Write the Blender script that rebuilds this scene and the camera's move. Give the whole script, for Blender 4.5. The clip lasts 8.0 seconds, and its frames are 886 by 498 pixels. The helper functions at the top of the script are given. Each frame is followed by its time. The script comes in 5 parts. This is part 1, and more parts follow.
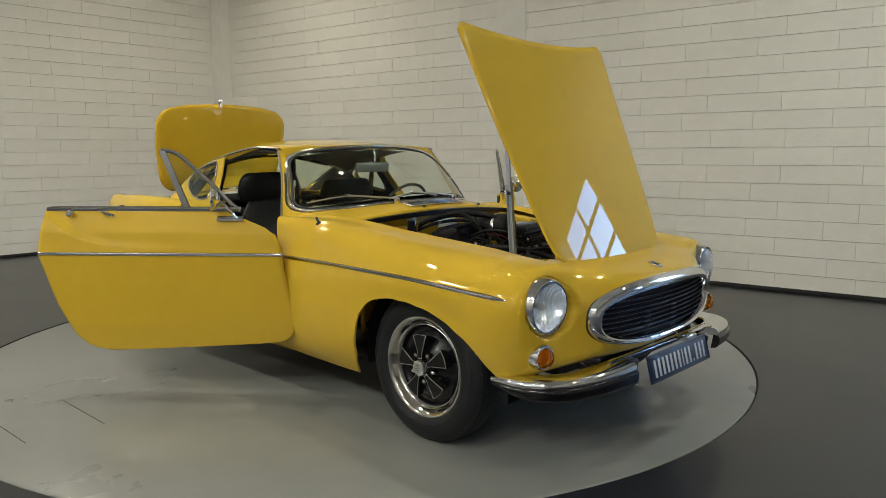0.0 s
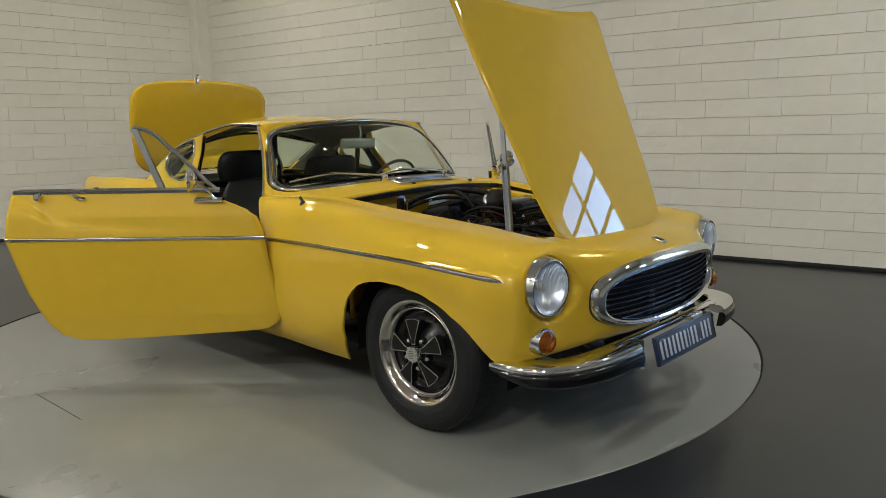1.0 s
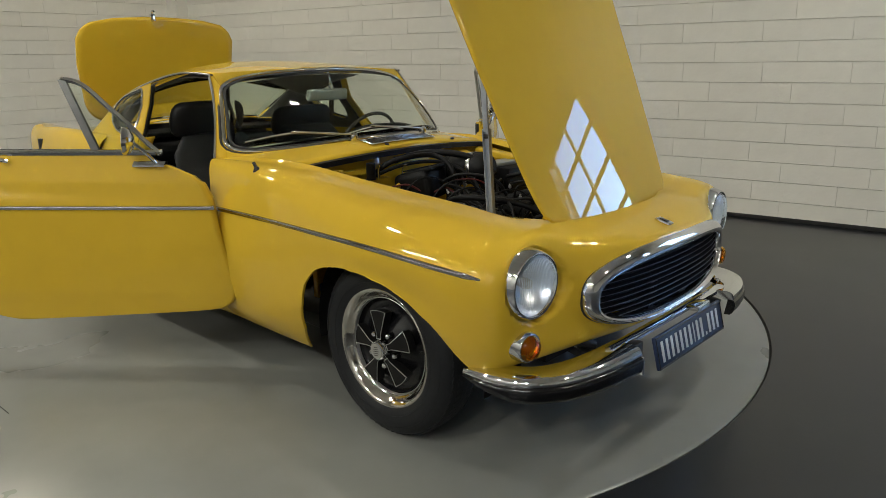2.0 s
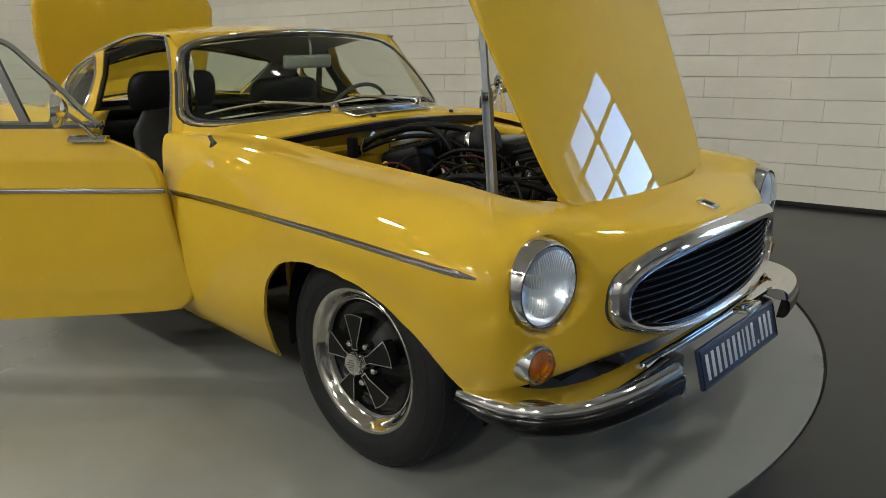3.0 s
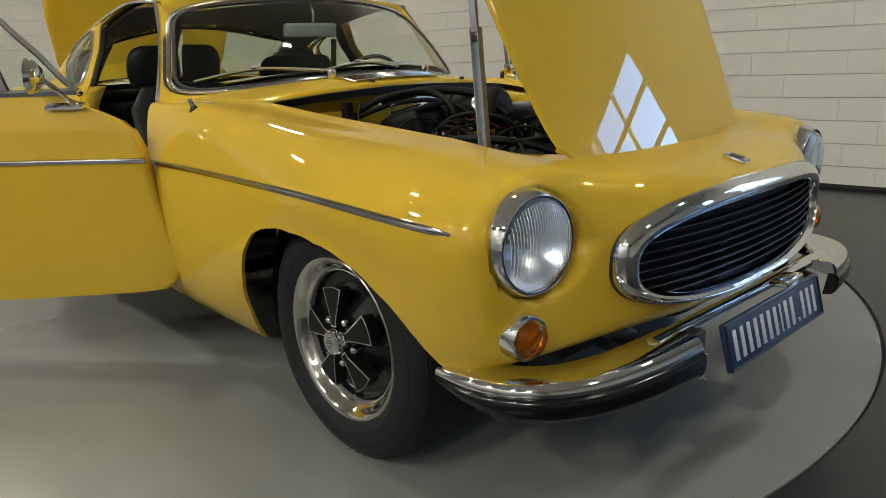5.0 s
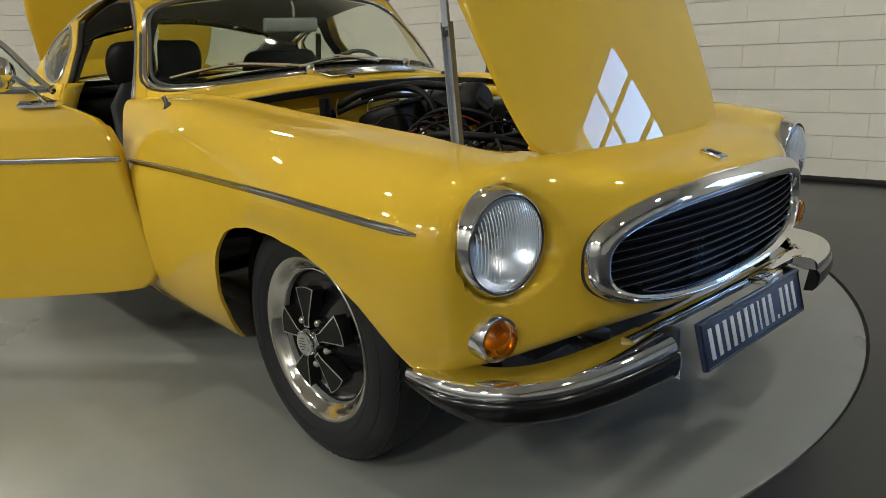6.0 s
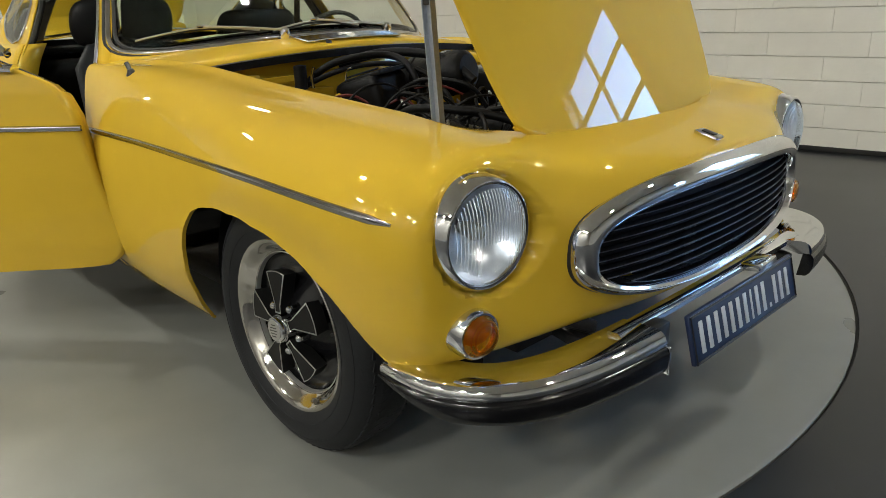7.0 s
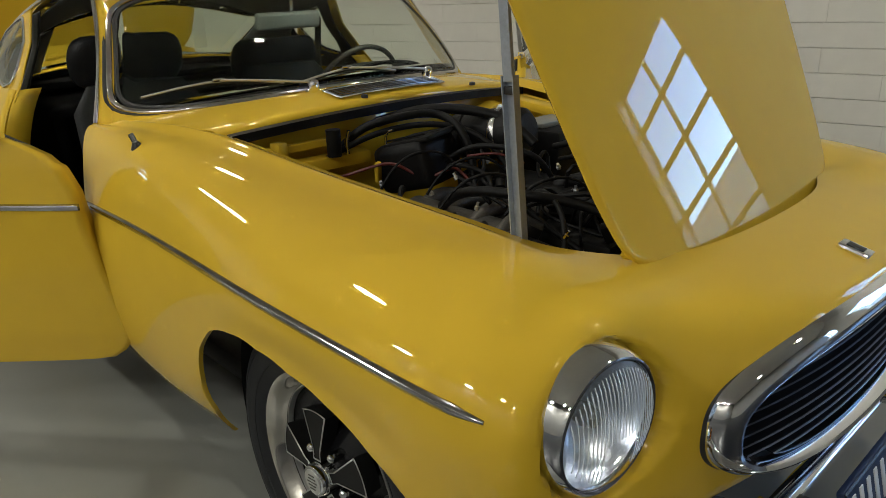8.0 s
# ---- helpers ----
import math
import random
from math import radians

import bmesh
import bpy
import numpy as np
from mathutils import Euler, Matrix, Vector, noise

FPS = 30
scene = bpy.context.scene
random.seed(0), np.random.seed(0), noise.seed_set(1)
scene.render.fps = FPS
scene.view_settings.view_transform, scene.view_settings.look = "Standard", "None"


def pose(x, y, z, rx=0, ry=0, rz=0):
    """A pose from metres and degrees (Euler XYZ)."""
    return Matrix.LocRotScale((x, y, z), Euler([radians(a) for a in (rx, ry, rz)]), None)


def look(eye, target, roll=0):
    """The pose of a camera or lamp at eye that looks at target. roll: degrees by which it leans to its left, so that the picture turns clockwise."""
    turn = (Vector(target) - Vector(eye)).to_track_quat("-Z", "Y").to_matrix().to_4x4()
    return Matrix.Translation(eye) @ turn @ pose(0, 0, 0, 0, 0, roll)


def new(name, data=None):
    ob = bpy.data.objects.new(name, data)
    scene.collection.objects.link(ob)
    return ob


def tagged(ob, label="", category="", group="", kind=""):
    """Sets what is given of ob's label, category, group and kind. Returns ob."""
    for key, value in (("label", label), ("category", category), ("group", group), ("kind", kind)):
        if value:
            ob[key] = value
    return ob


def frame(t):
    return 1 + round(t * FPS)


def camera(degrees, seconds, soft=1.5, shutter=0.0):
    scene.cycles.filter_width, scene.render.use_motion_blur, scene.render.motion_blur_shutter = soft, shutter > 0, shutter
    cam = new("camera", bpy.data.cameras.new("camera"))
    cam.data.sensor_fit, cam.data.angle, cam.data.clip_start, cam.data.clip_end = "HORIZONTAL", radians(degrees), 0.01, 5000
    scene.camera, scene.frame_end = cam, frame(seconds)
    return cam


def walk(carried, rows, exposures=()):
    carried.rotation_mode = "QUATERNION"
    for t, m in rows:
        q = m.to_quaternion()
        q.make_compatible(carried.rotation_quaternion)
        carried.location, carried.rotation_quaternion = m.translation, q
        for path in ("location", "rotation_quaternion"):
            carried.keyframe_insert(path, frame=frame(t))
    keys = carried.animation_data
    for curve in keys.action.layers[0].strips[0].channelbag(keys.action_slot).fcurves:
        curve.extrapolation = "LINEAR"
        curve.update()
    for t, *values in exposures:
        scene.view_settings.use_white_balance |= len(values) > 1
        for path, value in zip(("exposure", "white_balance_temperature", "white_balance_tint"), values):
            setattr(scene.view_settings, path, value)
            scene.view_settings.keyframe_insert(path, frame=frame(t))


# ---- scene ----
cam = camera(62.60, 8.0, soft=0.7)
PATH = [
    (0, (2.0388, -2.7370, 1.1707), (0.6668, -1.3053, 0.9095), -0.29),
    (0.5, (2.0012, -2.7332, 1.1694), (0.6326, -1.3002, 0.8982), -0.70),
    (1, (1.9095, -2.6282, 1.1570), (0.5677, -1.1809, 0.8328), -1.23),
    (1.5, (1.8057, -2.4312, 1.1793), (0.4877, -0.9869, 0.7590), -0.81),
    (2, (1.6964, -2.2705, 1.2489), (0.3861, -0.8456, 0.7461), -0.66),
    (2.2, (1.6371, -2.1720, 1.2570), (0.3304, -0.7588, 0.7133), -0.84),
    (3.3, (1.4017, -1.8372, 1.0736), (0.0590, -0.4435, 0.5688), -1.11),
    (3.5, (1.3955, -1.7960, 1.0468), (0.0403, -0.4005, 0.5822), -0.93),
    (4, (1.3876, -1.7399, 0.9849), (-0.0269, -0.3998, 0.5338), -1.26),
    (4.5, (1.3957, -1.6972, 0.9738), (-0.0354, -0.3878, 0.4867), -2.04),
    (6, (1.4304, -1.6002, 0.9780), (0.0071, -0.2993, 0.4472), -2.70),
    (6.5, (1.4289, -1.5628, 0.9744), (0.0194, -0.2581, 0.4169), -3.22),
    (7, (1.3666, -1.5184, 1.0045), (-0.0092, -0.2147, 0.3662), -1.95),
    (7.5, (1.1719, -1.4378, 1.0940), (-0.1858, -0.1339, 0.4183), -2.12),
    (8, (1.0076, -1.3446, 1.1654), (-0.3727, -0.0607, 0.4975), -2.12),
]
EXPOSURE = ((0.0, 3.64), (2.0, 3.56), (4.5, 3.60), (6.5, 3.77), (7.0, 3.86), (7.5, 3.71), (8.0, 3.37))
walk(cam, [(t, look(eye, target, roll)) for t, eye, target, roll in PATH], EXPOSURE)

# ---- light ----
world = bpy.data.worlds.new("world")
scene.world = world
world.use_nodes = True
wn = world.node_tree
sky = wn.nodes.new("ShaderNodeTexSky")
sky.sky_type, sky.sun_disc = "NISHITA", False
sky.sun_elevation, sky.sun_rotation = radians(48), radians(150)
sky.ozone_density, sky.dust_density, sky.air_density, sky.altitude = 6.0, 0.0, 1.3, 1500
wn.links.new(sky.outputs[0], wn.nodes["Background"].inputs[0])
wn.nodes["Background"].inputs[1].default_value = 0.20


# ---- materials ----
def shade(name, color, rough=0.5, metal=0.0, coat=0.0, vary=0.08, scale=6.0, bump=0.0, bump_scale=120.0, random_by="", stain=0.0, coat_rough=0.03, spec=0.5):
    """A principled material with colour variation at two scales and an optional fine relief."""
    m = bpy.data.materials.new(name)
    m.use_nodes = True
    t = m.node_tree
    p = t.nodes["Principled BSDF"]
    p.inputs["Roughness"].default_value = rough
    p.inputs["Metallic"].default_value = metal
    p.inputs["Specular IOR Level"].default_value = spec
    p.inputs["Coat Weight"].default_value = coat
    p.inputs["Coat Roughness"].default_value = coat_rough
    co = t.nodes.new("ShaderNodeTexCoord")
    n1 = t.nodes.new("ShaderNodeTexNoise")
    n1.inputs["Scale"].default_value = scale
    n1.inputs["Detail"].default_value = 6
    n2 = t.nodes.new("ShaderNodeTexNoise")
    n2.inputs["Scale"].default_value = scale * 9
    n2.inputs["Detail"].default_value = 3
    t.links.new(co.outputs["Object"], n1.inputs["Vector"])
    t.links.new(co.outputs["Object"], n2.inputs["Vector"])
    mix = t.nodes.new("ShaderNodeMath")
    mix.operation = "ADD"
    t.links.new(n1.outputs["Fac"], mix.inputs[0])
    t.links.new(n2.outputs["Fac"], mix.inputs[1])
    mr = t.nodes.new("ShaderNodeMapRange")
    mr.inputs["From Min"].default_value, mr.inputs["From Max"].default_value = 0.6, 1.4
    mr.inputs["To Min"].default_value, mr.inputs["To Max"].default_value = 1 - vary, 1 + vary
    t.links.new(mix.outputs[0], mr.inputs["Value"])
    last = mr.outputs[0]
    if random_by:
        info = t.nodes.new("ShaderNodeObjectInfo" if random_by == "object" else "ShaderNodeNewGeometry")
        rr = t.nodes.new("ShaderNodeMapRange")
        rr.inputs["To Min"].default_value, rr.inputs["To Max"].default_value = 0.970, 1.020
        t.links.new(info.outputs["Random" if random_by == "object" else "Random Per Island"], rr.inputs["Value"])
        mul = t.nodes.new("ShaderNodeMath")
        mul.operation = "MULTIPLY"
        t.links.new(last, mul.inputs[0])
        t.links.new(rr.outputs[0], mul.inputs[1])
        last = mul.outputs[0]
    sc = t.nodes.new("ShaderNodeVectorMath")
    sc.operation = "SCALE"
    sc.inputs[0].default_value = color
    t.links.new(last, sc.inputs["Scale"])
    t.links.new(sc.outputs[0], p.inputs["Base Color"])
    if stain:
        rm = t.nodes.new("ShaderNodeMapRange")
        rm.inputs["From Min"].default_value, rm.inputs["From Max"].default_value = 0.35, 0.65
        rm.inputs["To Min"].default_value, rm.inputs["To Max"].default_value = max(0, rough - stain), rough + stain
        t.links.new(n1.outputs["Fac"], rm.inputs["Value"])
        t.links.new(rm.outputs[0], p.inputs["Roughness"])
    if bump:
        n3 = t.nodes.new("ShaderNodeTexNoise")
        n3.inputs["Scale"].default_value = bump_scale
        n3.inputs["Detail"].default_value = 4
        t.links.new(co.outputs["Object"], n3.inputs["Vector"])
        b = t.nodes.new("ShaderNodeBump")
        b.inputs["Strength"].default_value = bump
        b.inputs["Distance"].default_value = 0.004
        t.links.new(n3.outputs["Fac"], b.inputs["Height"])
        t.links.new(b.outputs[0], p.inputs["Normal"])
    return m


def glass(name, color=(0.93, 0.96, 0.94), ior=1.1, rough=0.0):
    m = bpy.data.materials.new(name)
    m.use_nodes = True
    p = m.node_tree.nodes["Principled BSDF"]
    p.inputs["Base Color"].default_value = (*color, 1)
    p.inputs["Transmission Weight"].default_value = 1
    p.inputs["Roughness"].default_value = rough
    p.inputs["IOR"].default_value = ior
    return m


def glow(name, color, strength):
    m = bpy.data.materials.new(name)
    m.use_nodes = True
    p = m.node_tree.nodes["Principled BSDF"]
    p.inputs["Base Color"].default_value = (0.8, 0.8, 0.8, 1)
    p.inputs["Emission Color"].default_value = (*color, 1)
    p.inputs["Emission Strength"].default_value = strength
    return m


PAINT = shade("yellow_paint", (0.615, 0.400, 0.027), 0.7, 0, 0.9, 0.03, 1.5, 0.0, 260, spec=0.08, coat_rough=0.012)
CHROME = shade("chrome", (0.74, 0.75, 0.76), 0.035, 1, 0, 0.04, 8, stain=0.02)
TRIM = shade("polished_trim", (0.66, 0.66, 0.66), 0.2, 1, 0, 0.06, 10, stain=0.05)
STEEL = shade("brushed_steel", (0.42, 0.43, 0.45), 0.32, 0.75, 0, 0.1, 20)
ZINC = shade("zinc_grey", (0.40, 0.44, 0.50), 0.36, 0.60, 0, 0.15, 20)
RUBBER = shade("black_rubber", (0.011, 0.011, 0.011), 0.55, 0, 0, 0.2, 14, 0.15, 200)
TYRE = shade("tyre_rubber", (0.011, 0.0118, 0.0135), 0.55, 0, 0, 0.2, 10, 0.15, 220, spec=0.3)
BLACK = shade("satin_black", (0.012, 0.012, 0.013), 0.35, 0, 0, 0.15, 15)
GRILLEBLACK = shade("grille_black", (0.005, 0.006, 0.009), 0.5, 0, 0, 0.1, 15, spec=0.25)
SLATEDGE = shade("dark_slat_metal", (0.26, 0.28, 0.34), 0.3, 0.9)
POLISHED = shade("polished_rim_metal", (0.56, 0.54, 0.50), 0.10, 1, 0, 0.05, 9, stain=0.03)
SPOKEBLACK = shade("satin_spoke_black", (0.006, 0.006, 0.006), 0.45, 0, 0, 0.2, 18, spec=0.25)
BUMPERBLACK = shade("polished_black_rubber", (0.006, 0.006, 0.007), 0.16, 0, 0, 0.15, 12, spec=0.45)
BELTTRIM = shade("dulled_belt_trim", (0.40, 0.40, 0.41), 0.12, 1, 0, 0.08, 14, stain=0.04)
GLOSSBLACK = shade("gloss_black_paint", (0.006, 0.006, 0.007), 0.22, 0, 0.1, 0.1, 15, spec=0.35)
LEATHER = shade("black_leather", (0.007, 0.007, 0.0075), 0.5, 0, 0, 0.2, 12, 0.25, 160, spec=0.3)
CLOTH = shade("black_carpet", (0.004, 0.004, 0.004), 0.9, 0, 0, 0.2, 30, 0.2, 150, spec=0.1)
WHEELRIM = shade("grey_brown_rim", (0.05, 0.045, 0.04), 0.4)
DARK = shade("dark_underbody", (0.02, 0.019, 0.018), 0.75, 0, 0, 0.3, 10, 0.2, 60)
ENGINE = shade("engine_black", (0.004, 0.004, 0.004), 0.6, 0.0, 0, 0.4, 25, 0.2, 90, spec=0.2)
BAYBLACK = shade("bay_black", (0.003, 0.003, 0.0035), 0.52, 0, 0, 0.3, 25, 0.25, 90, spec=0.2)
ALLOY = shade("dull_aluminium", (0.12, 0.115, 0.105), 0.5, 0.7, 0, 0.3, 30, 0.3, 120)
HEADLINER = shade("grey_headliner", (0.10, 0.10, 0.095), 0.8, 0, 0, 0.1, 20, 0.2, 200)
MIRRORBACK = shade("grey_mirror_plastic", (0.18, 0.19, 0.18), 0.4)
REDWIRE = shade("red_cable", (0.10, 0.010, 0.008), 0.45)
SILVER = shade("silver_line", (0.55, 0.55, 0.53), 0.3, 0.8, 0, 0.05)
BLUEPLATE = shade("blue_plate", (0.008, 0.02, 0.065), 0.4, 0, 0.2, 0.1, 10)
WHITELETTER = shade("white_lettering", (0.58, 0.60, 0.63), 0.45)
WALLPAINT = shade("white_block_paint", (0.82, 0.805, 0.75), 0.55, 0, 0, 0.03, 1.2, 0.35, 45, random_by="object")
WALLPAINT_FAR = shade("white_block_paint_far", (0.82, 0.805, 0.75), 0.55, 0, 0, 0.03, 1.2, 0.35, 45, random_by="island")
PLASTER = shade("white_plaster", (0.80, 0.79, 0.74), 0.6, 0, 0, 0.05, 0.8, 0.2, 60)
# Darkened for the unseen walls, so that chrome mirrors a dimmer room.
DIMWALL = shade("dimmed_unseen_wall", (0.36, 0.35, 0.33), 0.7, 0, 0, 0.08, 0.7, 0.2, 50)
YARDWALL = shade("weathered_render", (0.33, 0.31, 0.28), 0.85, 0, 0, 0.25, 0.7, 0.3, 30)
MORTAR = shade("painted_mortar", (0.72, 0.70, 0.65), 0.8, 0, 0, 0.1, 4, 0.3, 80)
TABLE_TOP = shade("grey_turntable_coating", (0.190, 0.192, 0.176), 0.30, 0, 0, 0.06, 0.9, 0.0, 25, stain=0.035)
FLOOR = shade("anthracite_floor_coating", (0.014, 0.016, 0.020), 0.3, 0, 0, 0.06, 0.8, 0.0, 30, stain=0.02)
GLASS = glass("window_glass", (0.82, 0.88, 0.80), 1.24)
LENS = glass("lamp_glass", (0.95, 0.97, 0.97), 1.25)
AMBER = glass("amber_glass", (0.97, 0.56, 0.05), 1.3, 0.12)
POSTMETAL = shade("brushed_post", (0.10, 0.10, 0.10), 0.3, 0.5, 0, 0.1, 20)
REDLENS = shade("red_plastic", (0.5, 0.02, 0.01), 0.2, 0, 0.6, 0.05)
REFLECTOR = shade("lamp_reflector", (0.66, 0.71, 0.82), 0.34, 1)
RIBGLASS = shade("pressed_glass_rib", (0.62, 0.68, 0.74), 0.12, 0, 0, 0.03, 8, spec=0.8)
MIRROR = shade("mirror_silver", (0.85, 0.86, 0.87), 0.03, 1)


# ---- building helpers ----
def part(name, bm, material, parent=None, label="", smooth=True, solid=0.0, offset=-1.0, bevel=0.0, sharp=38, out=None):
    """Links a bmesh as one mesh object under a thing or part."""
    me = bpy.data.meshes.new(name)
    if not solid:
        bmesh.ops.recalc_face_normals(bm, faces=bm.faces)
    if out is not None:
        bm.normal_update()
        if sum(f.normal.dot(Vector(out)) for f in bm.faces) < 0:
            bmesh.ops.reverse_faces(bm, faces=bm.faces)
    bm.to_mesh(me)
    bm.free()
    if smooth:
        me.shade_smooth()
        me.set_sharp_from_angle(angle=radians(sharp))
    me.materials.append(material)
    ob = new(name, me)
    if parent:
        ob.parent = parent
    if label:
        ob["label"] = label
    if solid:
        s = ob.modifiers.new("thickness", "SOLIDIFY")
        s.thickness, s.offset = solid, offset
    if bevel:
        b = ob.modifiers.new("edge", "BEVEL")
        b.width, b.segments, b.limit_method = bevel, 2, "ANGLE"
    return ob


def empty(name, m, label, category, parent=None, group="", kind=""):
    ob = new(name)
    ob.empty_display_size = 0.1
    ob.matrix_world = m
    if parent:
        ob.parent = parent
    return tagged(ob, label, category, group, kind)


def spline(points, ts, knots):
    """Natural cubic spline through points at the given knots."""
    P, x = np.asarray(points, float), np.asarray(knots, float)
    n, h = len(x), np.diff(np.asarray(knots, float))
    A, B = np.eye(n), np.zeros_like(P)
    for i in range(1, n - 1):
        A[i, i - 1:i + 2] = h[i - 1], 2 * (h[i - 1] + h[i]), h[i]
        B[i] = 6 * ((P[i + 1] - P[i]) / h[i] - (P[i] - P[i - 1]) / h[i - 1])
    M = np.linalg.solve(A, B)
    out = []
    for t in ts:
        i = int(min(max(np.searchsorted(x, t) - 1, 0), n - 2))
        a, b = (x[i + 1] - t) / h[i], (t - x[i]) / h[i]
        out.append(a * P[i] + b * P[i + 1] + ((a ** 3 - a) * M[i] + (b ** 3 - b) * M[i + 1]) * h[i] ** 2 / 6)
    return np.array(out)


def curve(points, n):
    """A smooth curve of n points through a few."""
    P = np.asarray(points, float)
    k = np.r_[0, np.cumsum(np.linalg.norm(np.diff(P, axis=0), axis=1))]
    return spline(P, np.linspace(0, k[-1], n), k)


def loft(rails, nu, nv, us=None):
    """A surface of nv x nu points through rails, each of the same number of stations."""
    R = np.asarray(rails, float)
    ku = np.r_[0, np.cumsum(np.linalg.norm(np.diff(R, axis=1), axis=2).mean(0))]
    kv = np.r_[0, np.cumsum(np.linalg.norm(np.diff(R, axis=0), axis=2).mean(1))]
    us = np.linspace(0, ku[-1], nu) if us is None else np.asarray(us) * ku[-1]
    along = np.array([spline(r, us, ku) for r in R])
    return np.stack([spline(along[:, i], np.linspace(0, kv[-1], nv), kv) for i in range(len(us))], 1)


def sheet(G, bm=None, close=False):
    """A grid of points as quads."""
    bm = bm or bmesh.new()
    V = [[bm.verts.new(p) for p in row] for row in G]
    m = len(V[0])
    for i in range(len(V) - 1):
        for j in range(m if close else m - 1):
            k = (j + 1) % m
            bm.faces.new((V[i][j], V[i][k], V[i + 1][k], V[i + 1][j]))
    return bm


def mirrored(G):
    return np.asarray(G) * (1, -1, 1)


def sweep(path, profile, bm=None, up=(0, 0, 1), closed=False, caps=True, scale=None):
    """A 2D profile (outward, up) carried along a path; outward is to the right of travel."""
    bm = bm or bmesh.new()
    P, rows = np.asarray(path, float), []
    n = len(P)
    for i in range(n):
        a, b = (P[(i - 1) % n], P[(i + 1) % n]) if closed else (P[max(i - 1, 0)], P[min(i + 1, n - 1)])
        t = Vector(b - a).normalized()
        side = t.cross(Vector(up)).normalized()
        top = side.cross(t).normalized()
        k = 1 if scale is None else scale[i]
        rows.append([bm.verts.new(Vector(P[i]) + (side * u + top * v) * k) for u, v in profile])
    m = len(profile)
    for i in range(n if closed else n - 1):
        r, q = rows[i], rows[(i + 1) % n]
        for j in range(m):
            k = (j + 1) % m
            bm.faces.new((r[j], r[k], q[k], q[j]))
    if caps and not closed:
        bm.faces.new(rows[0])
        bm.faces.new(rows[-1][::-1])
    return bm


def ring(r, n=10, sx=1.0, sy=1.0):
    return [(r * sx * math.cos(a), r * sy * math.sin(a)) for a in np.linspace(0, 2 * math.pi, n, endpoint=False)]


def tube(points, r, bm=None, n=10, smooth=24, closed=False, up=(0.13, 0.21, 0.97)):
    path = curve(points, smooth) if smooth and not closed else np.asarray(points, float)
    return sweep(path, ring(r, n), bm, up, closed)


def lathe(profile, bm=None, n=48, m=Matrix()):
    """A profile of (radius, height) turned round the local z axis."""
    bm = bm or bmesh.new()
    rows = []
    for r, z in profile:
        if r < 1e-6:
            rows.append([bm.verts.new(m @ Vector((0, 0, z)))])
        else:
            rows.append([bm.verts.new(m @ Vector((r * math.cos(a), r * math.sin(a), z))) for a in np.linspace(0, 2 * math.pi, n, endpoint=False)])
    for a, b in zip(rows, rows[1:]):
        for j in range(n):
            k = (j + 1) % n
            if len(a) == 1 and len(b) > 1:
                bm.faces.new((a[0], b[j], b[k]))
            elif len(b) == 1 and len(a) > 1:
                bm.faces.new((a[j], a[k], b[0]))
            elif len(a) > 1:
                bm.faces.new((a[j], a[k], b[k], b[j]))
    return bm


def block(size, m=Matrix(), bevel=0.0, bm=None, seg=2):
    """A box with rounded edges."""
    bm = bm or bmesh.new()
    made = bmesh.ops.create_cube(bm, size=1, matrix=m @ Matrix.Diagonal((*size, 1)))
    if bevel:
        edges = {e for v in made["verts"] for e in v.link_edges}
        bmesh.ops.bevel(bm, geom=list(edges), offset=bevel, segments=seg, profile=0.5, affect="EDGES")
    return bm


def facing(origin, axis, up=(0, 0, 1)):
    """A pose whose local z looks along axis."""
    z = Vector(axis).normalized()
    x = Vector(up).cross(z).normalized()
    y = z.cross(x)
    return Matrix.Translation(origin) @ Matrix((x, y, z)).transposed().to_4x4()


# ---- the room ----
TABLE_C, TABLE_R = Vector((-1.395, 0.157, 0)), 2.248
WALL_A = radians(6.9)
CORNER = Vector((-7.42, 2.70, 0))
LEFT_DIR = Vector((0.03, -1.0, 0)).normalized()
RIGHT_DIR = Vector((math.cos(WALL_A), math.sin(WALL_A), 0))
HIGH = 4.6


def floor_sheet():
    bm = bmesh.new()
    n = 128
    inner = [bm.verts.new(TABLE_C + Vector((math.cos(a), math.sin(a), 0)) * (TABLE_R + 0.010)) for a in np.linspace(0, 2 * math.pi, n, endpoint=False)]
    outer = [bm.verts.new(TABLE_C + Vector((math.cos(a), math.sin(a), 0)) * 16) for a in np.linspace(0, 2 * math.pi, n, endpoint=False)]
    lip = [bm.verts.new(v.co - Vector((0, 0, 0.08))) for v in inner]
    for j in range(n):
        k = (j + 1) % n
        bm.faces.new((inner[j], inner[k], outer[k], outer[j]))
        bm.faces.new((lip[j], lip[k], inner[k], inner[j]))
    bm.faces.new(lip[::-1])
    return part("floor", bm, FLOOR, None, smooth=False)


tagged(floor_sheet(), "dark anthracite coated floor with a soft sheen", "floor", kind="structure")

